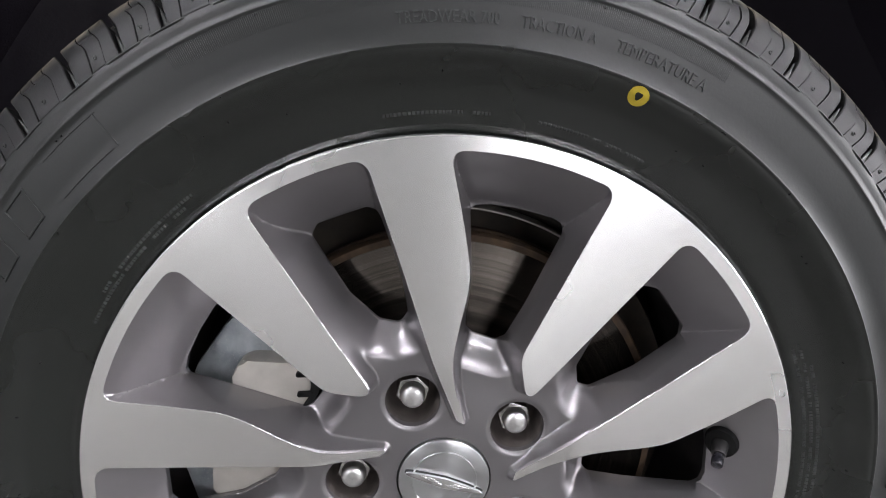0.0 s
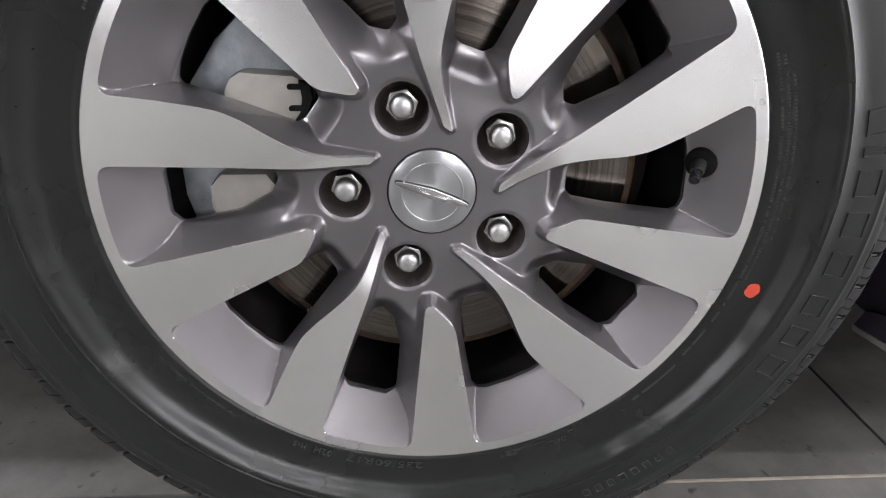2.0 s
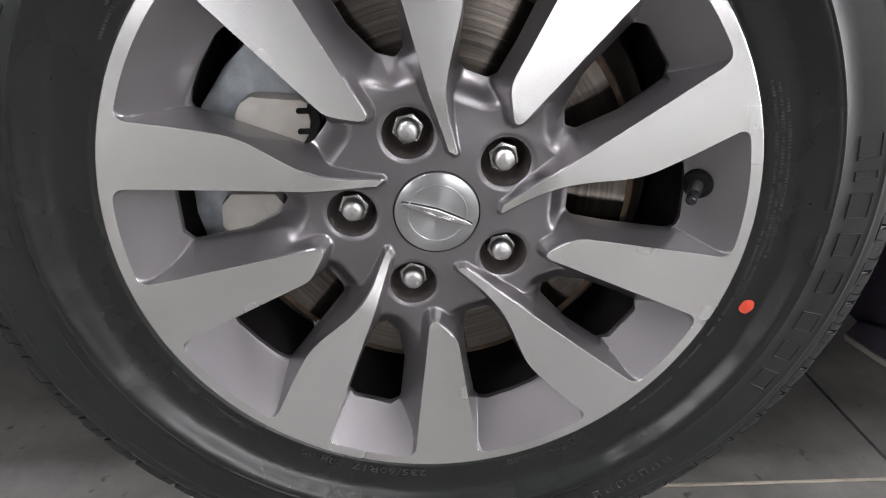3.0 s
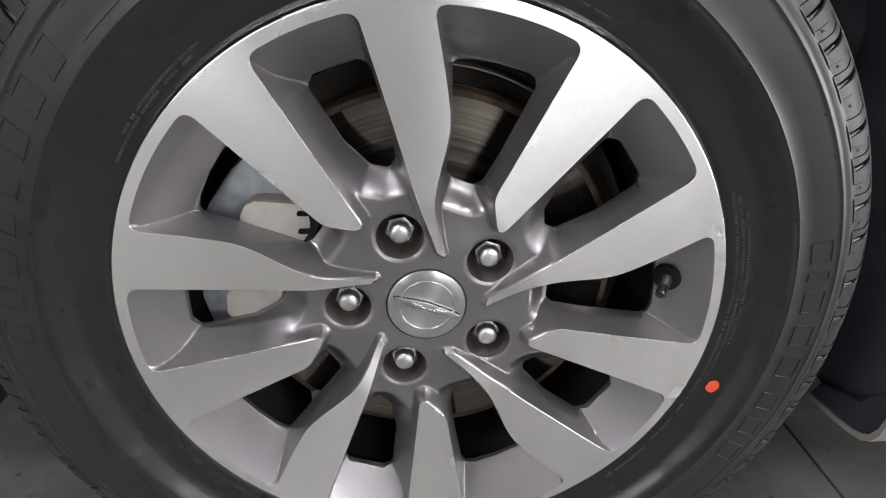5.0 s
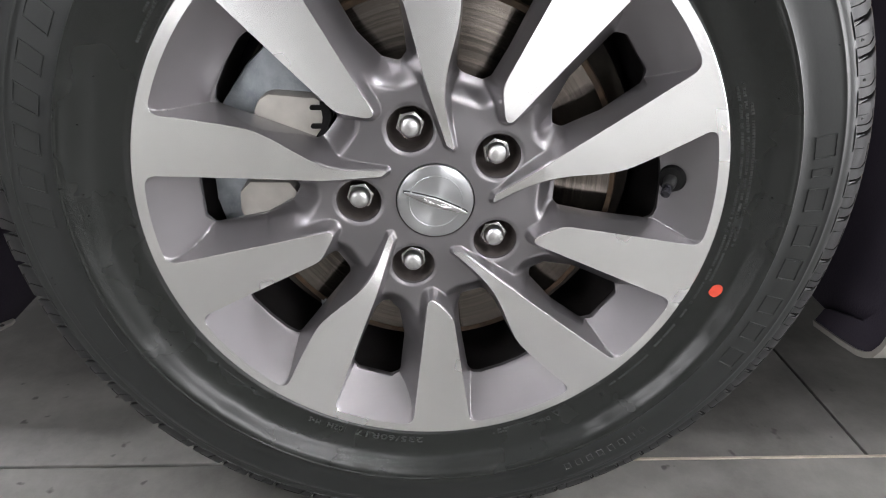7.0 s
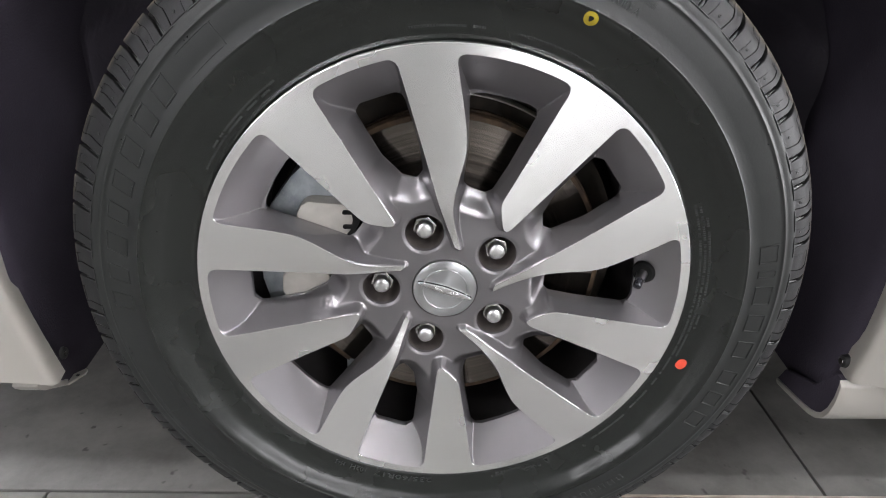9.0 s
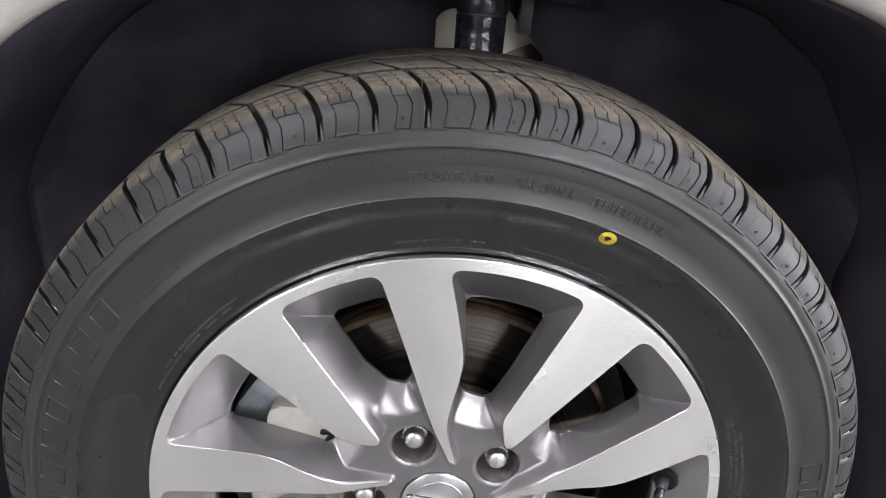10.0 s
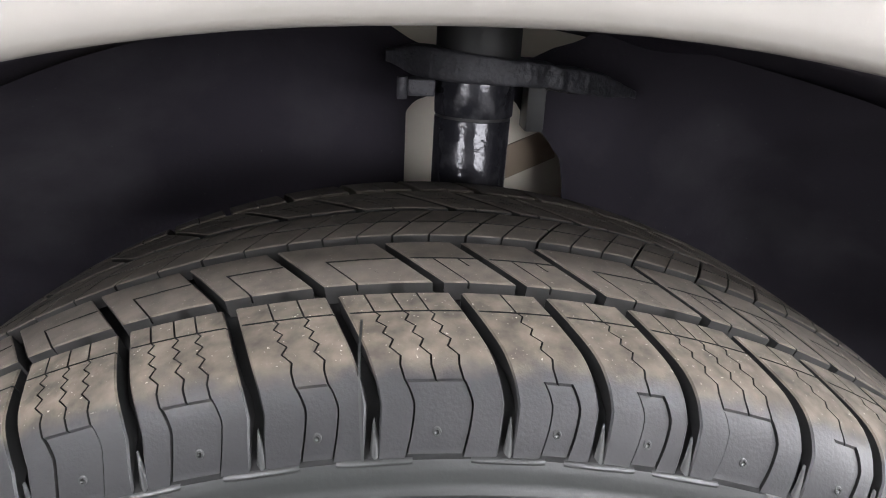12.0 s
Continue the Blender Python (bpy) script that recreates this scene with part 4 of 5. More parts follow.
def patches(name, rows, mat, up, label="", kind=""):
    vs, fs = [], []
    for r0, r1, a0, a1 in rows:
        v, f = arc_patch(r0, r1, a0, a1, up)
        n = len(vs)
        vs += v
        fs += [tuple(i + n for i in q) for q in f]
    ob = mesh_object(name, vs, fs, mat, tyre, label)
    return tagged(ob, kind=kind) if kind else ob


rnd = random.Random(4)
# small print as plain bars
bars = []
for r, a0, a1 in ((0.2455, 24, -34), (0.2495, 24, -16), (0.2535, 20, -8), (0.2475, -69, -76), (0.2445, -66, -75), (0.2470, -36, -47), (0.2480, -130, -148),
                  (0.2475, 62, 78), (0.2475, 84, 98), (0.2450, 128, 150), (0.2485, 126, 145)):
    a, sg = a0, 1 if a1 > a0 else -1
    while (a1 - a) * sg > 0:
        w = rnd.uniform(0.25, 0.55)
        if rnd.random() > 0.14:
            bars.append((r - 0.0010, r + 0.0010, a, a + sg * w))
        a += sg * (w + 0.16)
patches("small_print", bars, PRINT, 0.00028, "rows of small raised marks", "stuff")
# large outlined marks on the band: each one closed raised outline
def outlined(a, w, r0, r1, lean, up, mat, label):
    line, e = 0.0016, 0.0004
    span = math.degrees(1 / ((r0 + r1) / 2))
    rs = [r0, r0 + e, r0 + line - e, r0 + line, (r0 + r1) / 2, r1 - line, r1 - line + e, r1 - e, r1]
    cs = [k * span for k in (0, e, line - e, line)]
    cs = cs + [w / 2] + [w - c for c in reversed(cs)]
    proud = (1, 2, 6, 7)
    verts = []
    for i, c in enumerate(cs):
        for k, r in enumerate(rs):
            inner = 0 < i < len(cs) - 1 and 0 < k < len(rs) - 1
            verts.append(on_side(a + c + lean * (r1 - r) / (r1 - r0), r, up if inner and (i in proud or k in proud) else -0.0002))
    n = len(rs)
    faces = [(i * n + k, i * n + k + 1, (i + 1) * n + k + 1, (i + 1) * n + k) for i in range(len(cs) - 1) for k in range(n - 1)]
    return mesh_object("raised_mark", verts, faces, mat, tyre, label, sharp=40)


for a, w in [(138, 3.4), (143.6, 3.6), (149.6, 3.6), (155.8, 3.2), (161.4, 3.2), (167, 3.6), (173, 3.2), (178.6, 3.2)]:
    outlined(a, w, 0.2925, 0.3115, 1.0, 0.0009, RUBBER_BAND, "large outlined raised mark")
for a, w in [(12.6, 3.6), (7.6, 1.5), (4.4, 3.9), (-1.6, 3.8), (-7.6, 3.8), (-14.6, 3.4), (-20.0, 3.4), (-25.6, 3.6)]:
    outlined(a - w, w, 0.2935, 0.3112, 0.0, 0.0007, SLAB, "large outlined raised mark")
for k in range(8):
    outlined(-48.85 - 2.2 * k, 1.35, 0.2965, 0.3055, 0.0, 0.0005, SLAB, "small outlined raised mark")
patches("raised_frame", [(0.2905, 0.2912, 128.0, 136.0), (0.3105, 0.3112, 127.0, 134.6), (0.2905, 0.3112, 127.3, 127.5)], RUBBER_BAND, 0.0004, "thin raised frame")
patches("raised_frame", [(0.2915, 0.2922, 196, 206), (0.3125, 0.3132, 195, 206), (0.2915, 0.3132, 206.0, 206.2)], RUBBER_BAND, 0.0004, "thin raised frame")
# warning triangle
tri = [(on_side(-60.6 + dx, 0.2465 + dr, 0.0004)) for dx, dr in ((-1.1, -0.0035), (1.1, -0.0035), (0.0, 0.0040), (-0.65, -0.0022), (0.65, -0.0022), (0.0, 0.0022))]
mesh_object("warning_triangle", tri, [(0, 1, 4, 3), (1, 2, 5, 4), (2, 0, 3, 5)], LETTER, tyre, "raised warning triangle", smooth=False)

# bars under the cross grooves of the shoulder
v, f = [], []
first = None
for size, turn, fit in ROUNDS:
    if first is None:
        rows = []
        for i in range(13):
            s = -0.0105 + 0.0215 * i / 12
            ang = s / 0.327
            ease = math.sin(math.pi * i / 12) ** 0.4
            for r, up in ((0.3252, -0.0003), (0.3254, 0.0006 * ease), (0.3262, 0.0007 * ease), (0.3266, -0.0008)):
                rows.append((r * math.sin(ang), -0.0092 + (r - 0.3258) * 0.35 - up, r * math.cos(ang)))
        faces = [(i * 4 + k, i * 4 + k + 1, i * 4 + k + 5, i * 4 + k + 4) for i in range(12) for k in range(3)]
        first = mesh_object("mould_bar", rows, faces, SLAB, tyre)
        first.rotation_euler = (0, radians(turn), 0)
    else:
        o = new("mould_bar", first.data)
        o.parent, o.rotation_euler = tyre, (0, radians(turn), 0)
# small fins standing in the cross grooves, and round pips on the shoulder faces
fin_v, fin_f, pip_v, pip_f = [], [], [], []
for size, turn, fit in ROUNDS:
    a0 = radians(turn)
    n = len(fin_v)
    for i in range(7):
        r = 0.3262 + 0.0105 * i / 6
        y = float(np.interp(r, [q[1] for q in CROWN], [q[0] for q in CROWN]))
        half, up = 0.0017 * (1 - i / 6) + 0.0002, 0.0014 * (1 - i / 6)
        for s, d in ((-half, 0.0012), (0.0, -up * 0.3), (half, 0.0012)):
            ang = a0 + (s + 0.0005) / r
            fin_v.append((r * math.sin(ang), y + d, r * math.cos(ang)))
    fin_f += [(n + 3 * i + k, n + 3 * i + k + 1, n + 3 * i + k + 4, n + 3 * i + k + 3) for i in range(6) for k in range(2)]
    for share in () if 75 < turn % 360 < 285 else (0.47,) if size == "large" else (0.52,):
        ang = a0 + radians(TURNS[size] * FITTED) * share
        r0 = 0.3330
        y0 = float(np.interp(r0, [q[1] for q in CROWN], [q[0] for q in CROWN]))
        m = len(pip_v)
        pip_v.append((r0 * math.sin(ang), y0 + 0.0001, r0 * math.cos(ang)))
        for ring, lift in ((0.0007, -0.0001), (0.0009, -0.0002), (0.0011, 0.00005), (0.0014, -0.0008)):
            for k in range(12):
                b = 2 * math.pi * k / 12
                rr, aa2 = r0 + ring * math.sin(b), ang + ring * math.cos(b) / r0
                yy = float(np.interp(rr, [q[1] for q in CROWN], [q[0] for q in CROWN])) - lift
                pip_v.append((rr * math.sin(aa2), yy, rr * math.cos(aa2)))
        pip_f += [(m, m + 1 + k, m + 1 + (k + 1) % 12) for k in range(12)]
        pip_f += [(m + 1 + 12 * j + k, m + 1 + 12 * j + (k + 1) % 12, m + 13 + 12 * j + (k + 1) % 12, m + 13 + 12 * j + k) for j in range(3) for k in range(12)]
tagged(mesh_object("groove_rubber", fin_v, fin_f, SLAB, tyre), kind="stuff")
tagged(mesh_object("moulded_relief", pip_v, pip_f, SLAB, tyre), kind="stuff")
# mould seam over the shoulder
seam = [(y - 0.0004, r, s) for y, r in CROWN[:9] for s in (-0.0004, 0.0004)]
mesh_object("mould_seam", [((r + 0.0005) * math.sin(s / 0.35 - 0.053), y, (r + 0.0005) * math.cos(s / 0.35 - 0.053)) for y, r, s in seam],
            [(2 * k, 2 * k + 1, 2 * k + 3, 2 * k + 2) for k in range(8)], RUBBER_BAND, tyre, "thin mould seam")
# rubber vent nubs
bm = bmesh.new()
for k in range(60):
    r = rnd.choice([0.2825, 0.2620, 0.2640, 0.3130, 0.2700])
    a = rnd.uniform(0, 360)
    p = Vector(on_side(a, r))
    bmesh.ops.create_cone(bm, cap_ends=True, segments=6, radius1=0.0007, radius2=0.0004, depth=0.0022,
                          matrix=Matrix.Translation(p) @ Matrix.Rotation(radians(90 + rnd.uniform(-25, 25)), 4, "X"))
tagged(part("vent_nubs", bm, GROOVE, tyre), kind="stuff")

# paint marks
v, f = [], []
for i in range(28):
    a = 2 * math.pi * i / 28
    for rad in (0.0021 + 0.0003 * math.sin(3 * a), 0.0056 + 0.0004 * math.sin(2 * a + 1)):
        r, ang = 0.2772 + rad * math.sin(a), 67.7 + math.degrees(rad * math.cos(a) / 0.277)
        v.append(on_side(ang, r, 0.0007))
f = [(2 * i, 2 * i + 1, (2 * i + 3) % 56, (2 * i + 2) % 56) for i in range(28)]
mesh_object("yellow_ring", v, f, YELLOW, tyre, "yellow painted ring mark")
v = [on_side(-17.4, 0.2575, 0.0005)]
for i in range(28):
    a = 2 * math.pi * i / 28
    rad = 0.0055 + 0.0009 * math.cos(2 * a - 0.4) + 0.0002 * math.sin(5 * a)
    v.append(on_side(-17.4 + math.degrees(rad * math.cos(a) / 0.2575), 0.2575 + rad * math.sin(a), 0.0005))
mesh_object("red_dot", v, [(0, i + 1, (i + 1) % 28 + 1) for i in range(28)], RED, tyre, "red painted dot")

# fine moulded ribs above the letters
patches("fine_ribs", [(0.3045, 0.3145, 60.0 + 0.2 * k, 60.09 + 0.2 * k) for k in range(290)], RUBBER_BAND, 0.00022, "band of fine moulded ribs", "stuff")

# ---------------------------------------------------------------- car body round the wheel
ARCH_B, ARCH_N, ARCH_X = 0.4406, 2.2, 0.005
ARCH_RIGHT, ARCH_LEFT = 0.443, 0.436


def arch_point(t, grow=0.0):
    """A point of the arch's edge, t from 0 (right foot) over the top (0.5) to 1 (left foot)."""
    ang = math.pi * t
    c, s = math.cos(ang), math.sin(ang)
    a, b = (ARCH_RIGHT if c > 0 else ARCH_LEFT) + grow, ARCH_B + grow
    full = ARCH_N + (0.42 if c > 0 else 0.16) * float(rise(np.array(abs(c)), 0.2, 0.6))
    x = a * math.copysign(abs(c) ** (2 / full), c)
    z = b * abs(s) ** (2 / full)
    return ARCH_X + x, HUB + z


def arch_line(grow=0.0, n=96, foot=0.2, shift=0.024, left_foot=None):
    pts = [arch_point(i / n, grow) for i in range(n + 1)]
    low = 5
    right = [(pts[0][0] - 0.009 * (k / low) ** 2, HUB - (HUB - foot) * k / low) for k in range(low, 0, -1)]
    left = [(pts[-1][0] + shift * (k / low) ** 1.3, HUB - (HUB - (left_foot or foot)) * k / low) for k in range(1, low + 1)]
    return right + pts + left


def loft(rows):
    n = len(rows[0])
    verts = [p for r in rows for p in r]
    faces = [(i * n + k, i * n + k + 1, (i + 1) * n + k + 1, (i + 1) * n + k) for i in range(len(rows) - 1) for k in range(n - 1)]
    return verts, faces


car = thing("car", "white car body round the open wheel arch", "car")


def skin(d):
    """Depth of the body's side at a distance d beyond the arch's edge."""
    return 0.008 - 0.024 * float(rise(np.array(d), 0.0, 0.10))


rows = []
for grow, y in ((0.0030, 0.034), (0.0015, 0.025), (0.0, 0.018), (0.0005, 0.013), (0.003, 0.0095), (0.008, 0.0080), (0.013, 0.0070)):
    rows.append([(x, y, z) for x, z in arch_line(grow, foot=0.24, left_foot=0.2225 + 0.3 * grow)])
for grow in (0.02, 0.04, 0.07, 0.11, 0.18, 0.30, 0.45):
    rows.append([(x, skin(grow), max(z, 0.24 if x > 0 else 0.2225 + 0.3 * min(grow, 0.12)) if z < HUB else z) for x, z in arch_line(grow, foot=0.24, left_foot=0.2225 + 0.3 * min(grow, 0.12))])
v, f = loft(rows)
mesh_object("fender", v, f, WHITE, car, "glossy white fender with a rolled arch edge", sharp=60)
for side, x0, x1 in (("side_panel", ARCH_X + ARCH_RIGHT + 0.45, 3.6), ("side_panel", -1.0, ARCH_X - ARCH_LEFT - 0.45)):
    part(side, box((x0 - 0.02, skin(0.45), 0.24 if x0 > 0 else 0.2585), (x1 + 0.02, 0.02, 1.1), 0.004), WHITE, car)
part("upper_body", box((-1.0, skin(0.45) + 0.004, 1.12), (3.6, 1.75, 1.2), 0.02), WHITE, car)
part("underbody", box((-0.9, 0.36, 0.22), (3.6, 1.7, 0.30), 0.02), IRON, car)
part("far_side", box((-1.0, 1.70, 0.24), (3.6, 1.75, 1.15), 0.01), WHITE, car)

LOW = [(0.0102, 0.2350), (0.0093, 0.2310), (0.0095, 0.2120), (0.0130, 0.1950), (0.0200, 0.1815), (0.0290, 0.1745), (0.0400, 0.1700), (0.0650, 0.1655), (0.1093, 0.1600)]


def lower_trim(x0, x1, line):
    """Lower edge of the body: a sheet folded under, with thickness, along x."""
    out = line
    inn = [(y + 0.0040, z + 0.0050) for y, z in line]
    bm = bmesh.new()
    ring = out + list(reversed(inn))
    vs = [[bm.verts.new((x, y, z)) for y, z in ring] for x in (x0, x1)]
    for k in range(len(ring)):
        m = (k + 1) % len(ring)
        bm.faces.new((vs[0][k], vs[0][m], vs[1][m], vs[1][k]))
    bm.faces.new(vs[0]), bm.faces.new(list(reversed(vs[1])))
    return bm


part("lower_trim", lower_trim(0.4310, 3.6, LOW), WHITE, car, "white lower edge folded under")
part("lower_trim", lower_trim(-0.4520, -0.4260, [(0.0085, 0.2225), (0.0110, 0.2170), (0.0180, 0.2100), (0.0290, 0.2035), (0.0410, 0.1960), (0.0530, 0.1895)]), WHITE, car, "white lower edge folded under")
bm = bmesh.new()
corners = [(-0.4440, 0.0500), (-0.4255, 0.0560), (-0.4165, 0.0750), (-0.4172, 0.0815), (-0.4205, 0.0838), (-0.4330, 0.0680)]
lower, upper = ([bm.verts.new((x, y, z)) for x, y in corners] for z in (0.1868, 0.1892))
bm.faces.new(lower), bm.faces.new(upper)
for k in range(6):
    bm.faces.new((lower[k], lower[(k + 1) % 6], upper[(k + 1) % 6], upper[k]))
tab = part("tab", bm, WHITE, car, "white tab with a dark hole")
part("tab_hole", cylinder((-0.4232, 0.0705, 0.1860), (-0.4232, 0.0705, 0.1896), 0.0021, segs=16), BLACK, tab)

# ---------------------------------------------------------------- wheel-arch liner
liner = thing("wheel_arch_liner", "black felt wheel-arch liner with push pins", "liner")
outer = [[(x, y, z) for x, z in arch_line(g, foot=float(np.interp(y, [0.02, 0.05, 0.10, 0.28], [0.215, 0.192, 0.178, 0.180])), shift=0.004)] for g, y in ((0.004, 0.027), (0.004, 0.05), (0.006, 0.10), (0.010, 0.16), (0.010, 0.195), (0.010, 0.225), (0.009, 0.265), (0.007, 0.290), (0.002, 0.310), (-0.002, 0.320))]
v, f = loft(outer)
shell = mesh_object("shell", v, f, LINER, liner, "black fuzzy felt shell")
sol = shell.modifiers.new("thick", "SOLIDIFY")
sol.thickness, sol.offset = 0.003, 1
bm = bmesh.new()
line = arch_line(0.004, n=64, foot=0.172)
win = [(-0.006, 0.45), (-0.0046, 0.674), (-0.0044, 0.7173), (-0.0006, 0.7226), (0.0075, 0.7276), (0.0194, 0.7290), (0.075, 0.7290), (0.0813, 0.7200), (0.088, 0.7150),
       (0.0951, 0.7082), (0.1051, 0.6975), (0.1089, 0.6914), (0.1141, 0.6866), (0.1192, 0.6627), (0.124, 0.45)]
slot = [(-0.030, 0.800), (-0.022, 0.7790), (0.000, 0.7660), (0.030, 0.7590), (0.088, 0.7590), (0.0980, 0.7655), (0.1180, 0.7720), (0.1400, 0.7860), (0.1450, 0.800)]
def leaned(points):
    c, q = math.cos(radians(1.9)), math.sin(radians(1.9))
    return [(0.040 + (x - 0.040) * c + (z - 0.7455) * q, 0.7445 - (x - 0.040) * q + (z - 0.7455) * c) for x, z in points]


win, slot = leaned(win), leaned(slot)
xs = sorted(line, key=lambda p: p[0])


def wall_top(x):
    return float(np.interp(x, [p[0] for p in xs], [p[1] for p in xs]))


cols = [-0.41 + 0.007 * k for k in range(121)]
verts, tris = [], []
for i, x in enumerate(cols):
    for k in range(101):
        z = 0.172 + (wall_top(x) - 0.172) * k / 100
        edge = min(wall_top(x) - z, x + 0.41, 0.43 - x)
        bend = 0.110 * max(0.0, 1 - edge / 0.13) ** 2 * float(rise(np.array(abs(x - 0.05)), 0.13, 0.24))
        fold = 0.0055 * float(rise(np.array(x), 0.10, 0.20)) * math.sin(58 * x - 34 * z + 2.0 * math.sin(21 * z))
        verts.append(np.array((x, 0.313 - bend + 0.004 * math.sin(31 * x + 9 * z) + fold, z)))
for i in range(120):
    for k in range(100):
        a = i * 101 + k
        tris += [(a, a + 101, a + 102), (a, a + 102, a + 1)]
wx, wz = np.array([q[0] for q in verts]), np.array([q[2] for q in verts])
away = np.minimum(poly_distance(wx, wz, win), poly_distance(wx, wz, slot))
verts, _, _, keep, _ = cut(verts, [np.array([d]) for d in away], tris)
verts, keep = pick(verts, keep)
fold = [(y + 0.0042, z + 0.0052) for y, z in LOW]
bm = bmesh.new()
near, off = ([bm.verts.new((x, y, z)) for y, z in fold + [(0.1050, 0.1850), (0.0500, 0.2050), (0.0240, 0.2400)]] for x in (0.4335, 0.4400))
bm.faces.new(near), bm.faces.new(off)
for k in range(len(near)):
    q = (k + 1) % len(near)
    bm.faces.new((near[k], near[q], off[q], off[k]))
part("foot_cover", bm, LINER, liner, smooth=False)
back = mesh_object("back_wall", verts, keep, PANEL_GREY, liner, "dusty dark grey back wall")
for x, y, z, rx, rz in ((-0.420, 0.144, 0.580, 0, 90), (0.4415, 0.031, 0.253, 0, -90), (-0.4295, 0.066, 0.224, 0, 90), (0.41, 0.06, 0.57, 0, -90)):
    sgn = 1 if x < 0 else -1
    pin = part("push_pin", cylinder((x - 0.004 * sgn, y, z), (x + 0.003 * sgn, y, z), 0.0085, 0.0065, 20, 0.001), BLACK, liner, "black plastic push pin")
    part("pin_head", cylinder((x + 0.003 * sgn, y, z), (x + 0.0045 * sgn, y, z), 0.0035, segs=12, bevel=0.0004), HEX, pin)

# ---------------------------------------------------------------- strut and what is seen behind it
strut = thing("suspension_strut", "glossy black suspension strut below a dusty spring seat", "strut")
LEAN = Matrix.Translation((0.040, 0.028, 0.7445)) @ Matrix.Rotation(radians(1.9), 4, "Y") @ Matrix.Translation((-0.040, 0, -0.7455))
strut.matrix_world = LEAN
part("tube", cylinder((0.034, 0.205, 0.40), (0.0372, 0.214, 0.7268), 0.0240, segs=48, bevel=0.001), STRUT, strut, "glossy black damper tube")
part("groove", cylinder((0.0375, 0.214, 0.7262), (0.0375, 0.214, 0.7290), 0.0236, segs=48), BLACK, strut)
part("cover", cylinder((0.0376, 0.214, 0.7285), (0.0378, 0.2145, 0.756), 0.0247, segs=48, bevel=0.0012), STRUT, strut, "worn glossy black cover")
SEAT_X = [-0.13, -0.02, 0.010, 0.050, 0.081, 0.113, 0.18]
rows = []
for i in range(125):
    x = -0.018 + 0.172 * i / 124
    y = 0.186 + (12.0 if x < 0.04 else 5.0) * (x - 0.04) ** 2
    top = float(np.interp(x, SEAT_X, [0.7710, 0.7695, 0.7685, 0.7648, 0.7615, 0.7570, 0.7440]))
    low = float(np.interp(x, SEAT_X, [0.7540, 0.7511, 0.7497, 0.7492, 0.7478, 0.7430, 0.7220]))
    slim = 0.30 * (1 - float(rise(np.array(x), -0.018, 0.004))) + 0.36 * float(rise(np.array(x), 0.11, 0.154))
    top, low = top - slim * (top - low), low + slim * (top - low)
    rough = 0.25 + 0.75 * float(rise(np.array(x), 0.04, 0.07))
    row = []
    for k, (dy, share) in enumerate(((0.030, -0.02), (0.006, 0.0), (0.0008, 0.02), (0.0, 0.10), (0.0, 0.25), (0.0, 0.40), (0.0, 0.55), (0.0, 0.70), (0.0, 0.85), (0.0, 0.95), (0.0012, 1.0), (0.020, 1.02))):
        z = low + (top - low) * share
        lump = 0.0022 * noise.noise(Vector((x * 120, z * 120, 3.0))) + 0.0013 * noise.noise(Vector((x * 320, z * 320, 7.0)))
        row.append((x, y + dy + lump * rough, z + 0.4 * lump * rough))
    rows.append(row)
v, f = loft(rows)
mesh_object("spring_seat", v, f, DUSTY, strut, "dusty black spring seat with a rough crust")


def bead(name, points, r, mat, label):
    """A thin uneven ridge along points."""
    cu = bpy.data.curves.new(name, "CURVE")
    cu.dimensions, cu.bevel_depth, cu.bevel_resolution = "3D", r, 1
    sp = cu.splines.new("POLY")
    sp.points.add(len(points) - 1)
    for q, (p, w) in zip(sp.points, points):
        q.co, q.radius = (*p, 1), w
    tmp = new(name, cu)
    me = bpy.data.meshes.new_from_object(tmp.evaluated_get(bpy.context.evaluated_depsgraph_get()))
    bpy.data.objects.remove(tmp)
    me.materials.clear()
    me.materials.append(mat)
    ob = new(name, me)
    ob.parent = strut
    return tagged(ob, label)


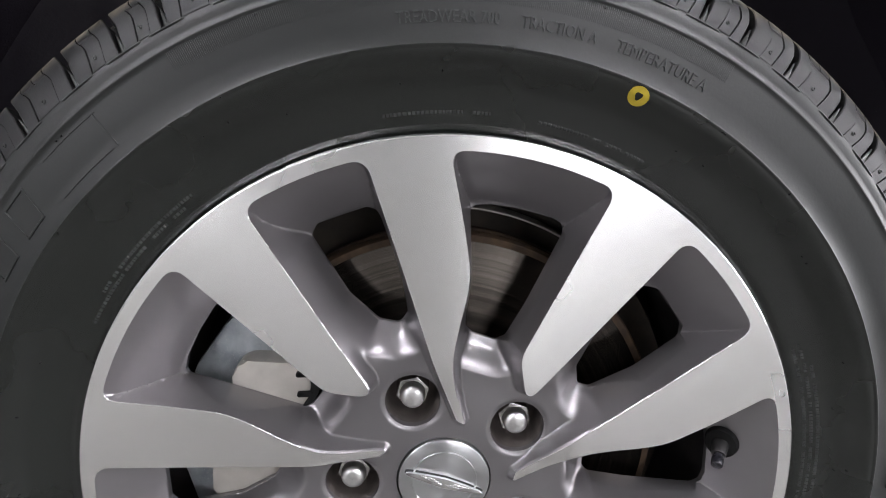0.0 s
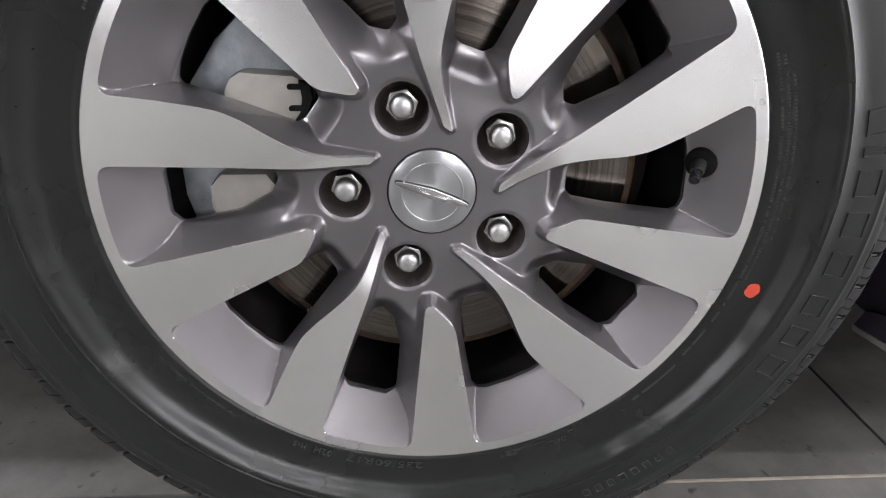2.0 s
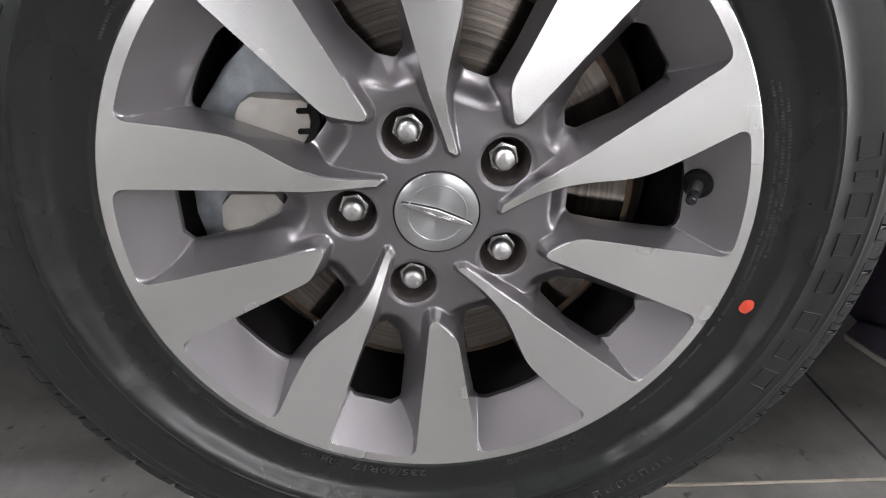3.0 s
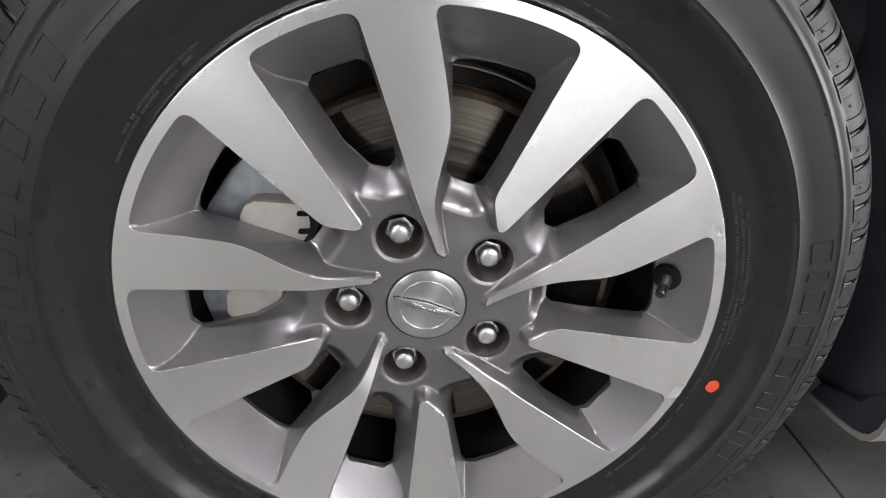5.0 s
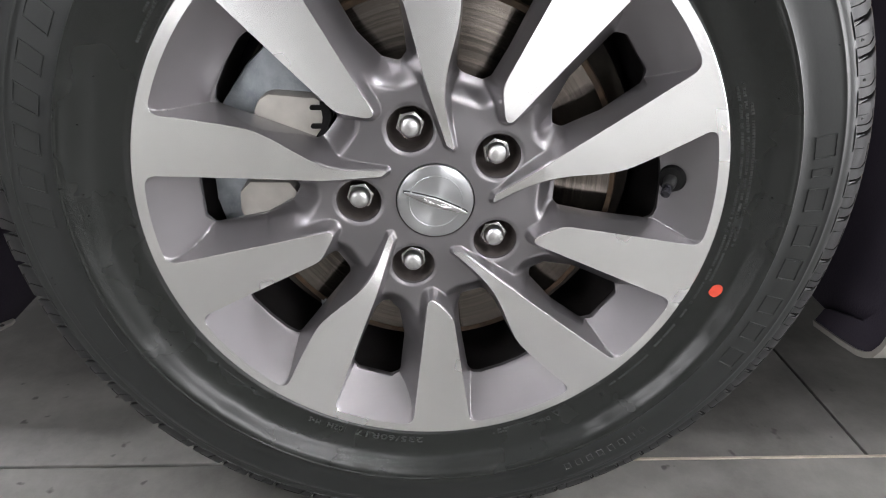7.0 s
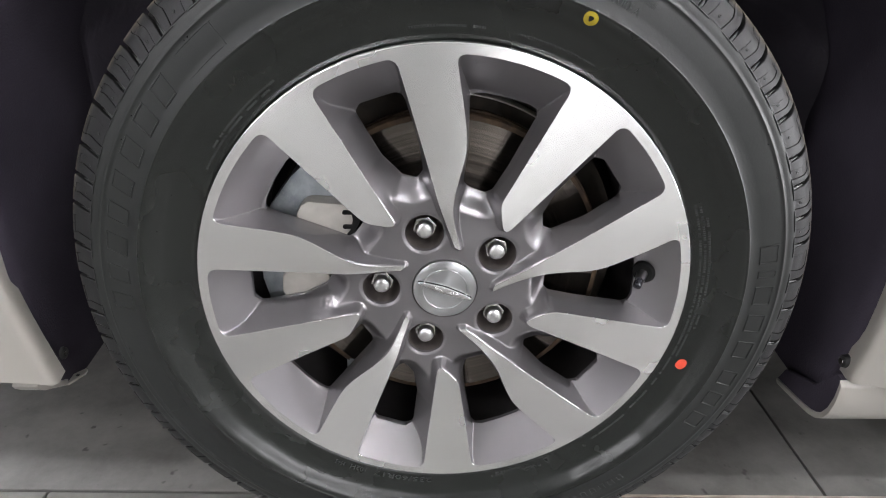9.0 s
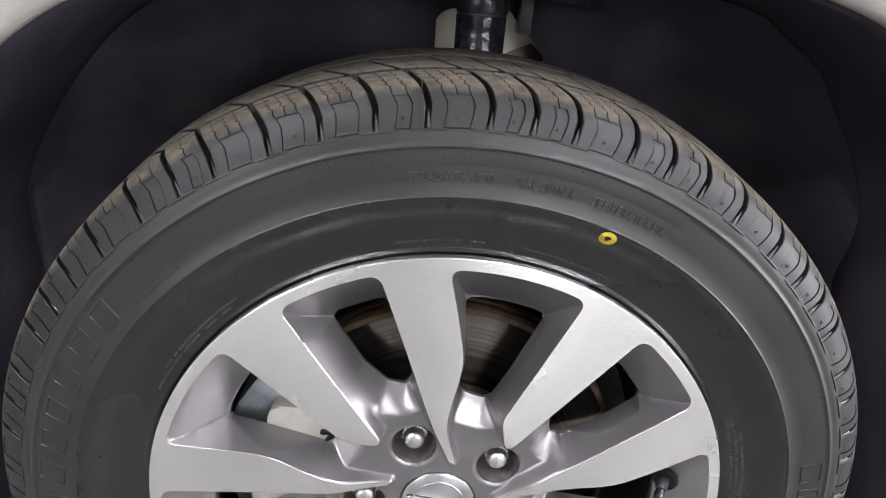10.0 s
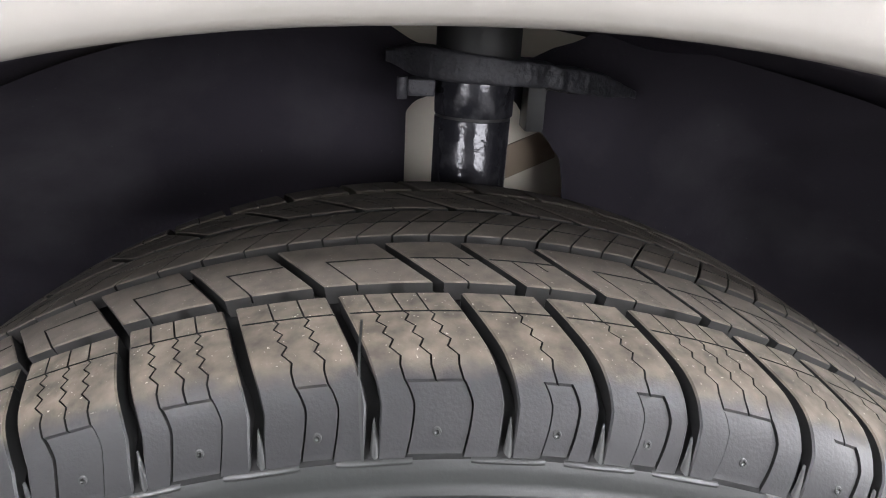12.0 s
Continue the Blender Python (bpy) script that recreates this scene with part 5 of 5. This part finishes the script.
# bright metal beads stand in for the highlights along the seat's edges
bead("worn_edge", [((0.050 + 0.002 * k, 0.1858 + 4.0 * (0.020 + 0.002 * k) ** 2, 0.7640 - 0.0002 * k), 0.5 + 0.4 * math.sin(k * 2.3)) for k in range(17)], 0.0007, ALU, "bare worn edge of the seat")
bead("worn_edge", [((0.078 + 0.002 * k, 0.1856 + 4.0 * (0.048 + 0.002 * k) ** 2, 0.7478 - 0.0003 * k), 0.7 + 0.5 * math.sin(k * 1.7)) for k in range(12)], 0.0008, HEX, "bare worn edge of the seat")
part("bolt", cylinder((-0.0072, 0.190, 0.7395), (-0.0072, 0.190, 0.7520), 0.0032, segs=10, bevel=0.0008), DUSTY, strut, "dull steel bolt")
part("bolt_bracket", box((-0.004, 0.192, 0.741), (0.012, 0.21, 0.7505), 0.001), DUSTY, strut)
part("boot", cylinder((0.0385, 0.214, 0.757), (0.0385, 0.216, 0.84), 0.0258, segs=40, bevel=0.003), BLACK, strut, "black rubber boot")
part("bracket", box((0.0815, 0.264, 0.709), (0.0945, 0.290, 0.750), 0.001), BLACK, strut, "black bracket beside the cover")

apron = thing("inner_apron", "cream primed body panel with tan sealer", "panel")
apron.matrix_world = LEAN
part("sheet", box((-0.15, 0.345, 0.30), (0.25, 0.355, 0.86), 0.002), CREAM, apron)
bm = extrude_poly([(0.0700, 0.6760), (0.1095, 0.6942), (0.1238, 0.6808), (0.1253, 0.6732), (0.0882, 0.6551), (0.0600, 0.6420)], 0.3405, 0.345, 0.001)
part("sealer", bm, TAN, apron, "tan sealer patch")

# ---------------------------------------------------------------- floor tiles
SIZE, GAP = 0.613, 0.004
bm0 = box((0, 0, -0.012), (SIZE - GAP, SIZE - GAP, 0.0), 0.0012)
tile_me = bpy.data.meshes.new("tile")
bm0.to_mesh(tile_me)
bm0.free()
tile_me.materials.append(TILE)
for row in range(-9, 9):
    y = 0.072 + row * SIZE + GAP / 2
    shift = 0.523 if row % 2 == 0 else 0.108
    for col in range(-9, 8):
        x = shift + col * SIZE + GAP / 2
        o = new("tile", tile_me)
        o.location, o.parent = (x, y, 0), floor
part("joint_strip", box((0.10, 0.0706, -0.012), (5.5, 0.0734, 0.0010), 0.0004), STRIP, floor, "beige strip in a joint")
